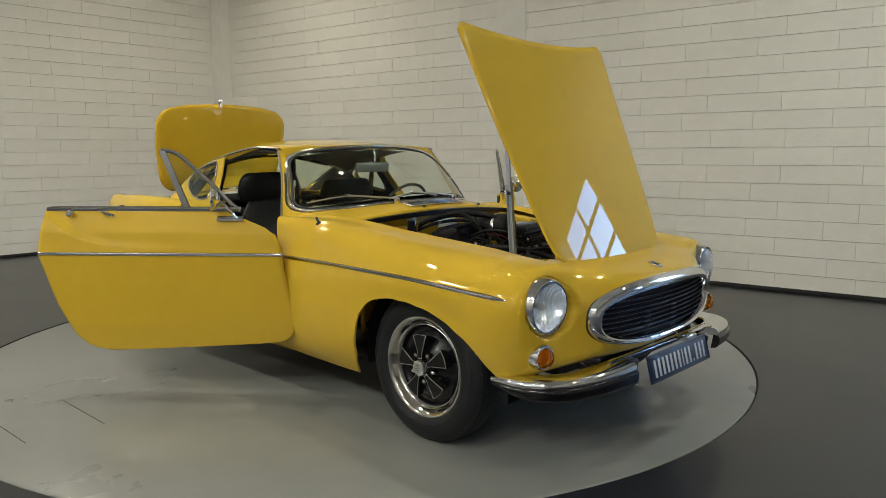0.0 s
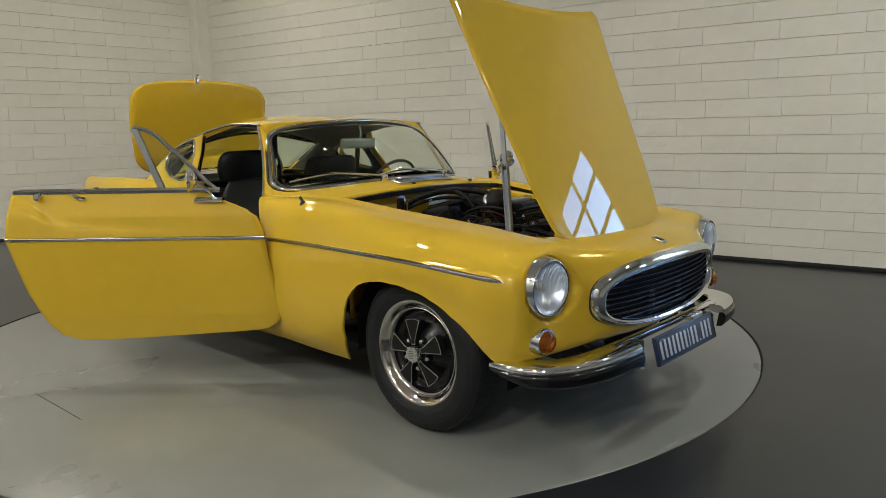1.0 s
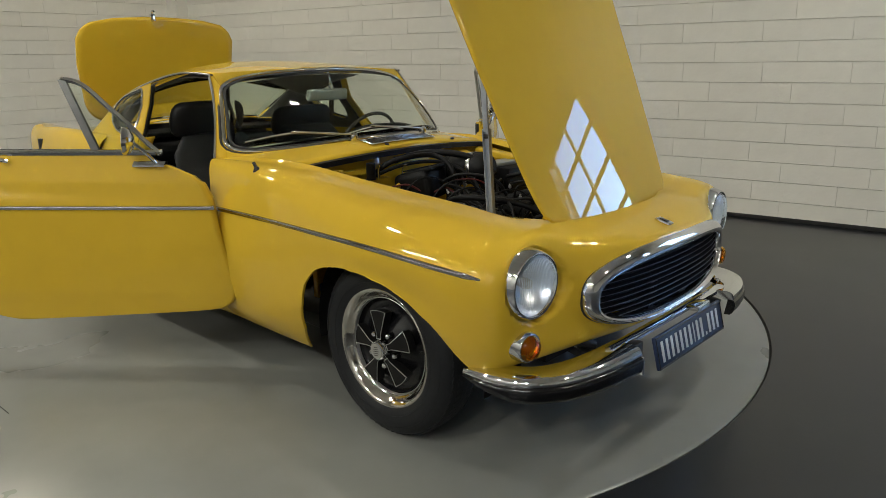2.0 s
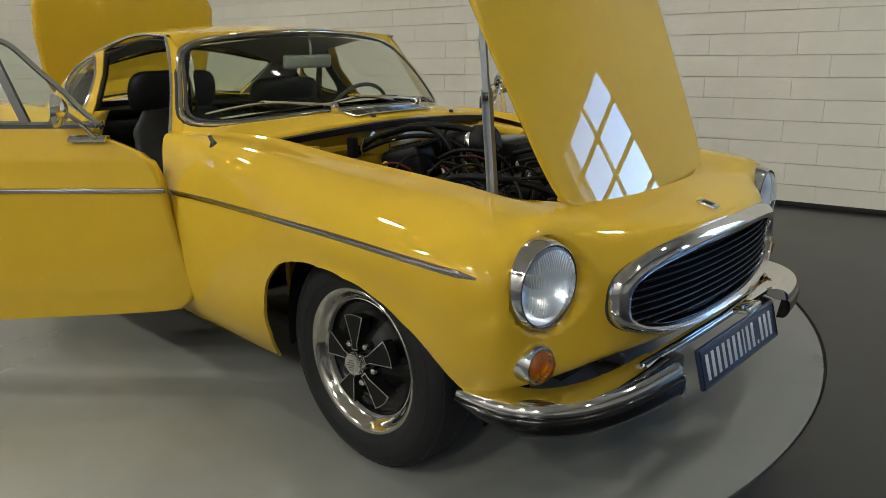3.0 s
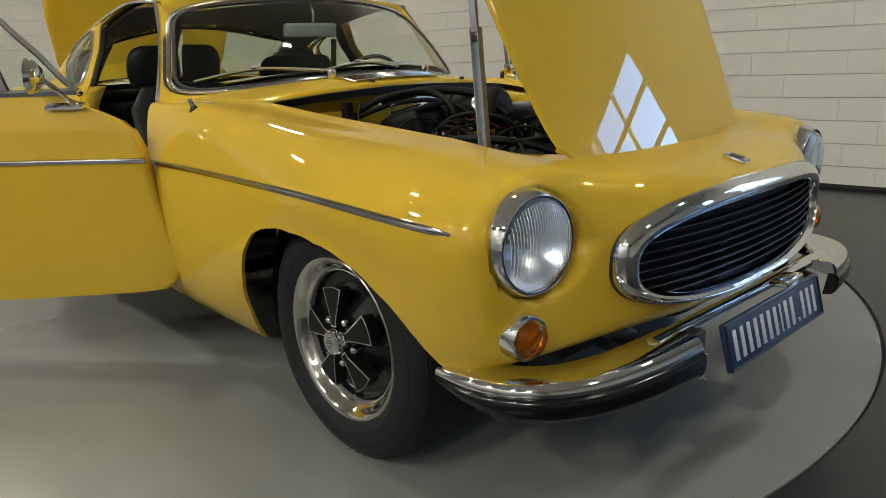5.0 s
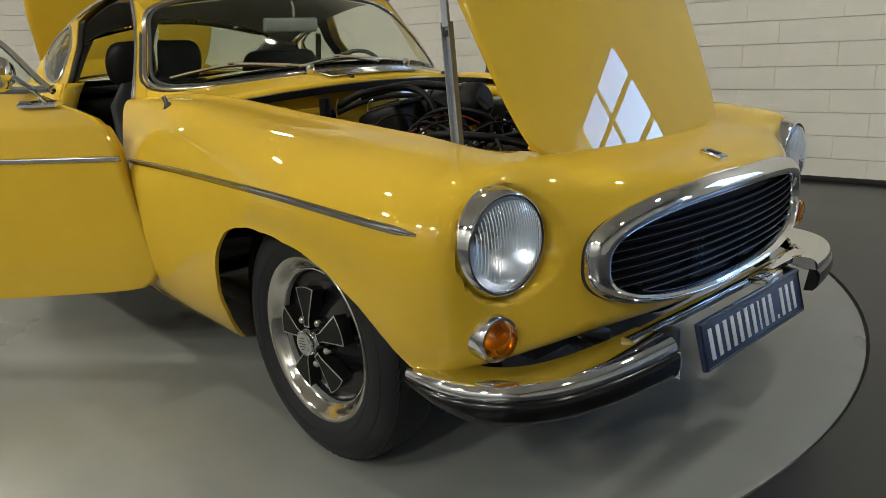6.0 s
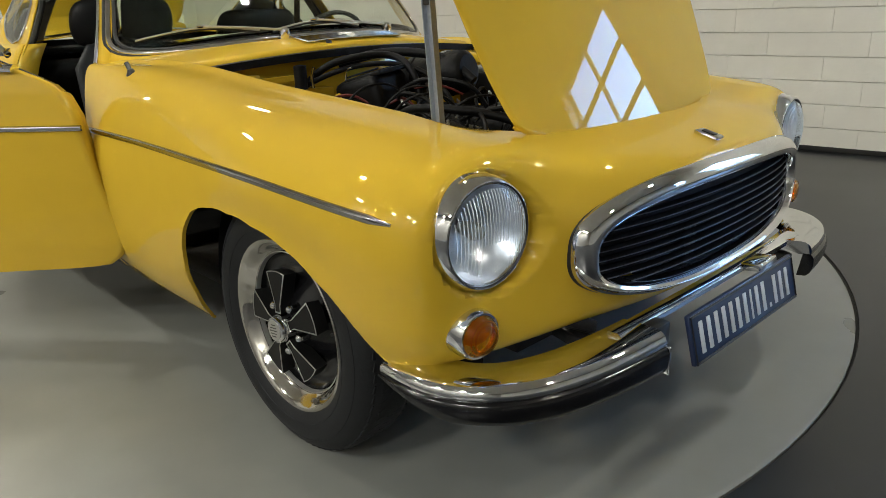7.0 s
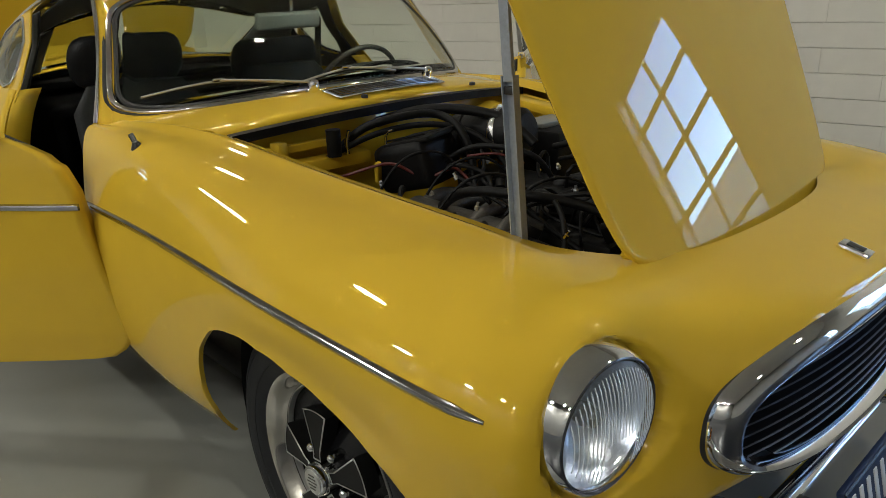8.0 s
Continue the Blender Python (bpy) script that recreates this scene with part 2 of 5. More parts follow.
turntable = empty("turntable", Matrix.Translation(TABLE_C), "round light grey coated turntable set flush in the floor", "turntable")
bm = lathe([(0, 0.0), (TABLE_R - 0.012, 0.0), (TABLE_R, -0.006), (TABLE_R, -0.07)], n=160)
part("platform", bm, TABLE_TOP, turntable)
# The gap's dark line is given by a black ring between platform and floor.
bm = lathe([(TABLE_R + 0.001, -0.012), (TABLE_R + 0.008, -0.006), (TABLE_R + 0.008, -0.07)], n=160)
part("gap_ring", bm, RUBBER, turntable, "black ring darkening the gap round the turntable")
for a, b in (((-1.647, -1.564), (-1.157, -1.552)), ((-1.465, -1.875), (-1.176, -1.861))):
    d = Vector((b[0] - a[0], b[1] - a[1], 0))
    m = Matrix.Translation(Vector((*[(p + q) / 2 for p, q in zip(a, b)], 0.001)) - TABLE_C) @ Matrix.Rotation(math.atan2(d.y, d.x), 4, "Z")
    part("seam", block((d.length, 0.0025, 0.002), m), DARK, turntable, smooth=False)


def wall(name, start, direction, length, label, coat=None):
    d = Vector(direction).normalized()
    n = Vector((d.y, -d.x, 0))
    m = Matrix.Translation(start) @ Matrix.Rotation(math.atan2(d.y, d.x), 4, "Z")
    bm = block((length, 0.2, HIGH), Matrix.Translation((length / 2, 0.112, HIGH / 2)))
    ob = part(name, bm, coat or MORTAR, None, smooth=False)
    ob.matrix_world = m
    return tagged(ob, label, "wall", kind="structure")


RIGHT_LEN = 13.0
WIN_Z, WIN_H = 0.67, 2.30
WINDOWS = ((9.57, (0, 0.64, 1.20, 1.38)), (12.40, (0, 0.46, 0.92, 1.15)))
WIN_X = WINDOWS[0][0]
wall_right = wall("wall_east", CORNER, RIGHT_DIR, WIN_X, "white painted block wall with fine horizontal joints")
AT = wall_right.matrix_world.copy()
piers = [(9.57 + 1.38, 12.40), (12.40 + 1.15, RIGHT_LEN + 1.6)]
pieces = [("wall_east_pier", a, b, 0, HIGH) for a, b in piers]
for x0, cols in WINDOWS:
    pieces += [("wall_east_low", x0, x0 + cols[-1], 0, WIN_Z), ("wall_east_high", x0, x0 + cols[-1], WIN_Z + WIN_H, HIGH)]
for nm, x0, x1, z0, z1 in pieces:
    bm = block((x1 - x0, 0.2, z1 - z0), Matrix.Translation(((x0 + x1) / 2, 0.112, (z0 + z1) / 2)))
    ob = part(nm, bm, PLASTER, None, smooth=False)
    ob.matrix_world = AT
    tagged(ob, "plain white wall round the windows", "wall", kind="structure")
for number, (x0, cols) in enumerate(WINDOWS):
    win = empty("window_%d" % (number + 1), AT @ Matrix.Translation((x0, 0.035, WIN_Z)), "tall white window with large panes", "window", kind="structure")
    width = cols[-1]
    for x in cols:
        part("mullion", block((0.035 if 0 < x < width else 0.06, 0.06, WIN_H), Matrix.Translation((x, 0, WIN_H / 2)), 0.004), PLASTER, win)
    for i in range(6):
        part("transom", block((width, 0.058, 0.05), Matrix.Translation((width / 2, 0, WIN_H * i / 5)), 0.004), PLASTER, win)
    part("window_sill", block((width + 0.1, 0.14, 0.03), Matrix.Translation((width / 2, -0.12, -0.03)), 0.004), PLASTER, win)
yard = part("backdrop_wall", block((26, 0.3, 3.0), Matrix.Translation((12, 8.5, 1.5))), YARDWALL, None, smooth=False)
yard.matrix_world = AT
tagged(yard, "grey boundary wall outside the window", "wall", kind="structure")
yard = part("ground", block((26, 8.0, 0.1), Matrix.Translation((12, 4.3, -0.06))), DARK, None, smooth=False)
yard.matrix_world = AT
tagged(yard, "dark paved yard outside the window", "ground", kind="structure")
wall_left = wall("wall_north", CORNER + LEFT_DIR * 9.0, -LEFT_DIR, 9.0, "white painted block wall behind the turntable")
far = CORNER + RIGHT_DIR * RIGHT_LEN
# Two unseen walls added to close the room, darker than the visible ones.
wall("wall_unseen_south", far, (0.12, -1, 0), 11.0, "unseen closing wall, darkened to dim what the chrome reflects", DIMWALL)
wall("wall_unseen_west", CORNER + LEFT_DIR * 9.0 + Vector((15, 0.0, 0)), (-1, 0.0, 0), 15.2, "unseen closing wall, darkened to dim what the chrome reflects", DIMWALL)
bm = block((17, 15, 0.2), Matrix.Translation((-0.5, -1.5, HIGH + 0.1)))
tagged(part("ceiling", bm, PLASTER, None, smooth=False), "plain white ceiling", "ceiling", kind="structure")
bm = block((0.34, 0.03, HIGH), Matrix.Translation((4.72, 0.0, HIGH / 2)), 0.004)
ob = part("trim_column", bm, PLASTER, None)
ob.matrix_world = wall_right.matrix_world.copy()
tagged(ob, "flat white column strip in the block wall", "column", kind="structure")
bm = block((0.24, 0.24, HIGH), Matrix.Translation((0.06, -0.06, HIGH / 2)), 0.006)
ob = part("trim_corner", bm, PLASTER, None)
ob.matrix_world = wall_right.matrix_world.copy()
tagged(ob, "white boxed corner column between two walls", "column", kind="structure")
for w, length in ((wall_right, WIN_X), (wall_left, 9.0)):
    bm = block((length, 0.012, 0.035), Matrix.Translation((length / 2, -0.004, 0.0175)), 0.002)
    ob = part("baseboard", bm, RUBBER, None)
    ob.matrix_world = w.matrix_world.copy()
    tagged(ob, "thin black skirting strip along the wall", "skirting", kind="structure")


# ---- the car: body ----
car = empty("car", Matrix(), "yellow classic two-door coupe with bonnet, boot lid and doors open", "car")

# rails of the front right quarter, from the door shut round to the middle of the nose
RAIL_GAP = [(-1.03, -0.620, 0.864), (-0.62, -0.535, 0.866), (-0.30, -0.500, 0.830), (0.02, -0.470, 0.797), (0.20, -0.448, 0.777), (0.31, -0.422, 0.763), (0.385, -0.388, 0.753), (0.430, -0.33, 0.748), (0.462, -0.235, 0.745), (0.475, -0.11, 0.744), (0.478, 0.0, 0.744)]
RAIL_CROWN = [(-1.035, -0.665, 0.862), (-0.60, -0.625, 0.862), (-0.28, -0.607, 0.830), (0.04, -0.585, 0.802), (0.25, -0.575, 0.784), (0.42, -0.560, 0.767), (0.468, -0.51, 0.756), (0.505, -0.43, 0.739), (0.535, -0.32, 0.732), (0.557, -0.16, 0.730), (0.562, 0.0, 0.730)]
RAIL_SHOULDER = [(-1.02, -0.722, 0.846), (-0.58, -0.735, 0.835), (-0.27, -0.735, 0.804), (0.05, -0.732, 0.776), (0.27, -0.722, 0.755), (0.445, -0.700, 0.742), (0.505, -0.650, 0.739), (0.535, -0.55, 0.720), (0.605, -0.38, 0.703), (0.642, -0.19, 0.704), (0.652, 0.0, 0.705)]
RAIL_BELT = [(-0.93, -0.782, 0.686), (-0.55, -0.786, 0.688), (-0.25, -0.799, 0.687), (0.06, -0.812, 0.684), (0.27, -0.803, 0.671), (0.44, -0.788, 0.660), (0.516, -0.755, 0.650), (0.535, -0.64, 0.635), (0.622, -0.43, 0.625), (0.676, -0.20, 0.664), (0.684, 0.0, 0.670)]
RAIL_FLANK = [(-0.935, -0.796, 0.50), (-0.55, -0.797, 0.50), (-0.25, -0.804, 0.56), (0.06, -0.812, 0.60), (0.27, -0.798, 0.55), (0.44, -0.780, 0.505), (0.515, -0.738, 0.490), (0.550, -0.64, 0.475), (0.617, -0.42, 0.52), (0.668, -0.20, 0.54), (0.677, 0.0, 0.54)]
RAIL_LOWER = [(-0.955, -0.766, 0.32), (-0.55, -0.776, 0.32), (-0.25, -0.796, 0.42), (0.06, -0.806, 0.50), (0.27, -0.788, 0.46), (0.43, -0.765, 0.425), (0.495, -0.722, 0.410), (0.540, -0.63, 0.400), (0.603, -0.42, 0.42), (0.647, -0.20, 0.42), (0.658, 0.0, 0.42)]
RAIL_BOTTOM = [(-0.97, -0.703, 0.205), (-0.55, -0.694, 0.190), (-0.25, -0.70, 0.20), (0.06, -0.715, 0.24), (0.27, -0.725, 0.29), (0.42, -0.725, 0.335), (0.460, -0.69, 0.352), (0.495, -0.61, 0.366), (0.55, -0.42, 0.380), (0.59, -0.20, 0.385), (0.60, 0.0, 0.385)]
RAIL_GAP = [(x, y, z - (0.008 if 0 < i < 6 else 0.0)) for i, (x, y, z) in enumerate(RAIL_GAP)]
RAIL_CREASE = [(a[0] * 0.55 + b[0] * 0.45, a[1] * 0.55 + b[1] * 0.45, a[2] * 0.55 + b[2] * 0.45 + (0.006 if i < 6 else 0.0)) for i, (a, b) in enumerate(zip(RAIL_GAP, RAIL_CROWN))]
ARCH_C = (0.0, 0.33)
ARCH = [(-0.465, 0.15), (-0.430, 0.22), (-0.388, 0.30), (-0.350, 0.41), (-0.315, 0.495), (-0.25, 0.557), (-0.15, 0.586), (-0.05, 0.591), (0.05, 0.582), (0.15, 0.556), (0.24, 0.508), (0.305, 0.466), (0.335, 0.434), (0.360, 0.403), (0.385, 0.375), (0.42, 0.345), (0.47, 0.310), (0.53, 0.27), (0.58, 0.15)]


def arch_radius(angle):
    pts = [(math.atan2(z - ARCH_C[1], x - ARCH_C[0]), math.hypot(x - ARCH_C[0], z - ARCH_C[1])) for x, z in ARCH]
    pts = sorted([(a if a > -math.pi / 2 else a + 2 * math.pi, r) for a, r in pts])
    a = angle if angle > -math.pi / 2 else angle + 2 * math.pi
    return float(np.interp(a, [p[0] for p in pts], [p[1] for p in pts]))


FRONT_RAW = loft([RAIL_GAP, RAIL_CREASE, RAIL_CROWN, RAIL_SHOULDER, RAIL_BELT, RAIL_FLANK, RAIL_LOWER, RAIL_BOTTOM], 190, 90)
GRILLE_Z, GRILLE_H, GRILLE_W = 0.557, 0.121, 0.468
FRONT = FRONT_RAW.copy()
crest = loft([RAIL_CREASE, RAIL_CROWN], 190, 2)[0]
for row in FRONT:
    for j, p in enumerate(row):
        d = (p[1] - crest[j][1]) / 0.020
        p[2] += 0.007 * math.exp(-abs(d) ** 1.4) * float(np.interp(p[0], [-1.0, -0.75, 0.20, 0.36], [0, 1, 1, 0])) * (p[1] < -0.3)
for row in FRONT:
    for p in row:
        if p[0] > 0.5 and (abs(p[1]) / (GRILLE_W - 0.025)) ** 2.6 + (abs(p[2] - GRILLE_Z) / (GRILLE_H - 0.02)) ** 2.6 < 1:
            p[0] -= 0.09
        away = math.hypot(p[1] + 0.632, p[2] - 0.623)
        if p[0] > 0.40 and away < 0.135:
            p[0] = min(p[0], 0.516 + max(0.0, away - 0.108) * 6.0)
            if away < 0.090:
                p[0] -= 0.10


def front_panel(side):
    """The wing and half of the nose, with the wheel arch cut out and its lip turned in."""
    bm = sheet(FRONT)
    bm.faces.ensure_lookup_table()

    def inside(v):
        dx, dz = v.co.x - ARCH_C[0], v.co.z - ARCH_C[1]
        return v.co.y < -0.60 and v.co.x < 0.56 and math.hypot(dx, dz) < arch_radius(math.atan2(dz, dx))
    marked = {v: inside(v) for v in bm.verts}
    gone = [f for f in bm.faces if all(marked[v] for v in f.verts)]
    bmesh.ops.delete(bm, geom=gone, context="FACES")
    for v in bm.verts:
        if marked.get(v):
            dx, dz = v.co.x - ARCH_C[0], v.co.z - ARCH_C[1]
            a = math.atan2(dz, dx)
            r = arch_radius(a)
            v.co.x, v.co.z = ARCH_C[0] + r * math.cos(a), ARCH_C[1] + r * math.sin(a)
    rim = [e for e in bm.edges if e.is_boundary and all(marked.get(v) for v in e.verts)]
    made = bmesh.ops.extrude_edge_only(bm, edges=rim)
    for v in made["geom"]:
        if isinstance(v, bmesh.types.BMVert):
            v.co.y += 0.010
    if side > 0:
        for v in bm.verts:
            v.co.y = -v.co.y
        bmesh.ops.reverse_faces(bm, faces=bm.faces)
    bmesh.ops.remove_doubles(bm, verts=bm.verts, dist=0.0004)
    return bm


for side in (-1, 1):
    part("front_wing", front_panel(side), PAINT, car, sharp=60)

# chrome strip along the belt of each wing
belt = loft([RAIL_BELT, [(x, y - 0.01, z) for x, y, z in RAIL_BELT]], 240, 2)[0]
belt = np.array([p for p in belt if p[0] < 0.472 and p[1] < -0.7])
taper = [min(1, 0.25 + (0.472 - p[0]) / 0.07) for p in belt]
STRIP = [(-0.002, -0.0085), (0.003, -0.0080), (0.0055, -0.0060), (0.0085, 0.0030), (0.0075, 0.0058), (0.004, 0.0080), (-0.002, 0.0085)]
for side in (-1, 1):
    path = belt if side < 0 else mirrored(belt)[::-1]
    part("belt_strip", sweep(path, STRIP, scale=taper if side < 0 else taper[::-1]), BELTTRIM, car, "chrome belt strip")


# scuttle between bonnet and windscreen
def bonnet_rear(q):
    return np.array((-0.573 - 0.05 * q * q, 0.537 * q, 0.893 - 0.028 * q * q))


def screen(a, b):
    """A point of the windscreen: a across (-1..1), b up (0..1)."""
    low = np.array((-0.710 - 0.303 * a * a, 0.658 * a, 0.923 - 0.060 * a * a))
    top = np.array((-1.125 - 0.10 * a * a, 0.530 * a, 1.213 - 0.037 * a * a))
    p = low + (top - low) * b
    bow = math.sin(math.pi * b) * 0.016
    return p + np.array((bow, 0, bow))


def corner(q):
    """How far the rounded corners of the screen cut into its edge."""
    return 0.5 - 0.5 * max(0.0, 1 - abs(q) ** 7) ** (1 / 7)


G = []
for r in np.linspace(0, 1, 14):
    row = []
    for q in np.sin(np.linspace(-math.pi / 2, math.pi / 2, 51)):
        low, top = bonnet_rear(q), np.array(screen(q * 0.995, 0)) + (0.006, 0, -0.001)
        p = low + (top - low) * r
        p[2] += 0.006 * math.sin(math.pi * r)
        if r == 0:
            p[2] -= 0.012
        row.append(p)
    G.append(row)
G.append([np.array(screen(q * 0.988, min(0.15, corner(q * 0.988)))) + (0.003, 0, -0.002) for q in np.sin(np.linspace(-math.pi / 2, math.pi / 2, 51))])
part("scuttle", sheet(G), PAINT, car, solid=0.004)
gutter = [bonnet_rear(q) + (0.012, 0, -0.020) for q in np.linspace(-0.98, 0.98, 31)]
part("bonnet_seal", sweep(gutter, [(-0.03, -0.012), (0.02, -0.012), (0.02, 0.01), (-0.03, 0.01)]), BAYBLACK, car, "black rubber bonnet seal")


# windscreen with chrome surround
def border(n, grow=0.0):
    """A rounded outline round the screen in (a, b)."""
    out = []
    for t in np.linspace(0, 2 * math.pi, n, endpoint=False):
        c, s = math.cos(t), math.sin(t)
        p = 7.0
        r = (abs(c) ** p + abs(s) ** p) ** (-1 / p)
        out.append((c * r * (1 + grow), 0.5 + 0.5 * s * r * (1 + grow * 2)))
    return out


G = [[screen(a * 0.98, b) for a in np.linspace(-1, 1, 31)] for b in np.linspace(0.02, 0.98, 13)]
ob = part("windscreen", sheet(G), GLASS, car, "clear curved windscreen", solid=0.004)
ob.visible_shadow = False
loop = [screen(a, b) for a, b in border(120)]
part("windscreen_surround", sweep(loop, ring(0.0082, 12, 1.1, 0.9), up=(0.75, 0, 0.66), closed=True), POLISHED, car, "chrome windscreen surround")
loop = [np.array(screen(a, b)) - (0.004, 0, 0.004) for a, b in border(120, grow=0.014)]
part("outer_seal", sweep(loop, ring(0.0075, 8), up=(0.75, 0, 0.66), closed=True), RUBBER, car, "black rubber windscreen seal")
loop = [np.array(screen(a, b)) - (0.002, 0, 0.004) for a, b in border(120, grow=-0.026)]
part("windscreen_rubber", sweep(loop, ring(0.007, 6), up=(0.75, 0, 0.66), closed=True), RUBBER, car, "black rubber windscreen seal")

# pillars and roof
SIDE_TOP = curve([(-1.225, -0.570, 1.190), (-1.355, -0.586, 1.199), (-1.572, -0.592, 1.180), (-1.798, -0.598, 1.136), (-1.96, -0.605, 1.088), (-2.15, -0.62, 1.0)], 40)
for side in (-1, 1):
    s = np.array((1, -side, 1))
    edge = np.array([screen(-0.985, b) for b in np.linspace(-0.04, 1.05, 12)])
    shut = curve([(-1.044, -0.680, 0.862), (-1.092, -0.640, 0.95), (-1.166, -0.590, 1.09), (-1.238, -0.560, 1.192)], 12)
    mid = (edge + shut) / 2 + (0.005, -0.006, 0)
    back = shut + (0.0, 0.035, -0.004)
    G = loft([edge, mid, shut, back], 24, 10)
    part("windscreen_pillar", sheet(G * s), PAINT, car, solid=0.003)
    part("door_frame_trim", tube((shut + (0.002, -0.004, 0.002)) * s, 0.006, n=8), TRIM, car, "chrome door frame trim")
    part("drip_rail", tube(SIDE_TOP * s + (0, 0, 0.006), 0.006, n=8, smooth=60), TRIM, car, "chrome drip rail")

G = []
for u in np.linspace(0, 1, 30):
    row = []
    for q in np.linspace(-1, 1, 31):
        front = np.array(screen(q, 1.03))
        x = front[0] + (-2.13 + 0.10 * q * q - front[0]) * u
        rail = np.interp(x, SIDE_TOP[::-1, 0], SIDE_TOP[::-1, 2])
        ry = np.interp(u, [0, 0.05, 0.12, 1], [0.548, 0.574, 0.590, 0.56])
        crown = front[2] + 0.03 * q * q + 0.042 * math.sin(min(1, u * 1.25) * math.pi / 2) - 0.075 * max(0, u - 0.45) ** 1.6 * 2.2
        side_z = rail + 0.012
        z = side_z + (crown - side_z) * (1 - abs(q) ** 2.6)
        row.append((x, ry * q, z))
    G.append(row)
lip = [np.array(screen(q * 0.985, 0.985 - min(0.14, corner(q * 0.985)))) - (0.003, 0, 0.004) for q in np.linspace(-1, 1, 31)]
part("roof", sheet([lip] + G), PAINT, car, solid=0.004)
part("headliner", sheet([[(x, y * 0.97, z - 0.022) for x, y, z in row] for row in G]), HEADLINER, car, "grey cloth headliner", solid=0.004)

# quarter panels behind the doors, with quarter windows
for side in (-1, 1):
    s = np.array((1, -side, 1))
    outer = [(-1.705, 1.155), (-1.80, 1.140), (-1.935, 1.105), (-2.05, 1.052), (-2.12, 0.985), (-2.19, 0.905), (-2.20, 0.86), (-1.95, 0.85), (-1.63, 0.86), (-1.645, 0.91), (-1.698, 1.042)]
    inner = [(-1.785, 1.132), (-1.877, 1.112), (-1.970, 1.084), (-2.035, 1.048), (-2.045, 1.012), (-2.0, 0.968), (-1.923, 0.933), (-1.811, 0.912), (-1.752, 0.925), (-1.745, 0.98), (-1.768, 1.062)]
    hub = np.array((-1.88, 1.02))

    def reach(poly, angle):
        d = np.array((math.cos(angle), math.sin(angle)))
        best = 0
        for p, q in zip(poly, poly[1:] + poly[:1]):
            p, q = np.array(p) - hub, np.array(q) - hub
            e = q - p
            det = d[0] * -e[1] + e[0] * d[1]
            if abs(det) > 1e-9:
                k, u = (p[0] * -e[1] + e[0] * p[1]) / det, (d[0] * p[1] - d[1] * p[0]) / det
                if k > 0 and -1e-6 <= u <= 1 + 1e-6:
                    best = max(best, k)
        return hub + d * best

    def skin(x, z):
        return np.array((x, -np.interp(z, [0.85, 0.93, 1.05, 1.2], [0.745, 0.69, 0.625, 0.588]), z))
    angles = np.linspace(0, 2 * math.pi, 96, endpoint=False)
    ro, ri = np.array([reach(outer, a) for a in angles]), np.array([reach(inner, a) for a in angles])
    ri = (np.roll(ri, 1, 0) + ri * 2 + np.roll(ri, -1, 0)) / 4
    G = [[skin(*(ro[i] + (ri[i] - ro[i]) * k)) for i in range(96)] for k in np.linspace(0, 1, 5)]
    part("quarter_pillar", sheet(G * s, close=True), PAINT, car, solid=0.004)
    part("quarter_lining", sheet((np.array(G) + (-0.022, 0.03, -0.006)) * s, close=True), LEATHER, car, "black inner lining", solid=0.004)
    loop = np.array([skin(*p) for p in ri])
    part("quarter_window_trim", sweep(np.r_[loop] * s, ring(0.006, 8), up=(0, 1, 0), closed=True), TRIM, car, "chrome quarter window trim")
    mid = loop.mean(0)
    G = [mid + (loop - mid) * k for k in np.linspace(0.02, 0.98, 4)]
    ob = part("quarter_window", sheet(np.array(G) * s, close=True), GLASS, car, "clear quarter window", solid=0.003, smooth=False)
    ob.visible_shadow = False

# rear body sides and tail
REAR_TOP = [(-1.93, -0.745, 0.900), (-2.3, -0.750, 0.908), (-2.65, -0.735, 0.908), (-2.95, -0.690, 0.900), (-3.2, -0.630, 0.880), (-3.36, -0.56, 0.80)]
REAR_BELT = [(-1.92, -0.815, 0.70), (-2.3, -0.825, 0.70), (-2.65, -0.800, 0.70), (-2.95, -0.745, 0.70), (-3.2, -0.665, 0.69), (-3.38, -0.58, 0.66)]
REAR_LOW = [(-1.93, -0.785, 0.40), (-2.3, -0.790, 0.42), (-2.65, -0.775, 0.42), (-2.95, -0.715, 0.42), (-3.2, -0.64, 0.43), (-3.36, -0.56, 0.44)]
REAR_BOTTOM = [(-1.94, -0.70, 0.21), (-2.3, -0.70, 0.24), (-2.65, -0.70, 0.25), (-2.95, -0.65, 0.27), (-3.2, -0.58, 0.30), (-3.3, -0.52, 0.32)]
REAR_IN = [(x, y + 0.12, z - 0.010) for x, y, z in REAR_TOP]
REAR = loft([REAR_IN, REAR_TOP, REAR_BELT, REAR_LOW, REAR_BOTTOM], 70, 46)
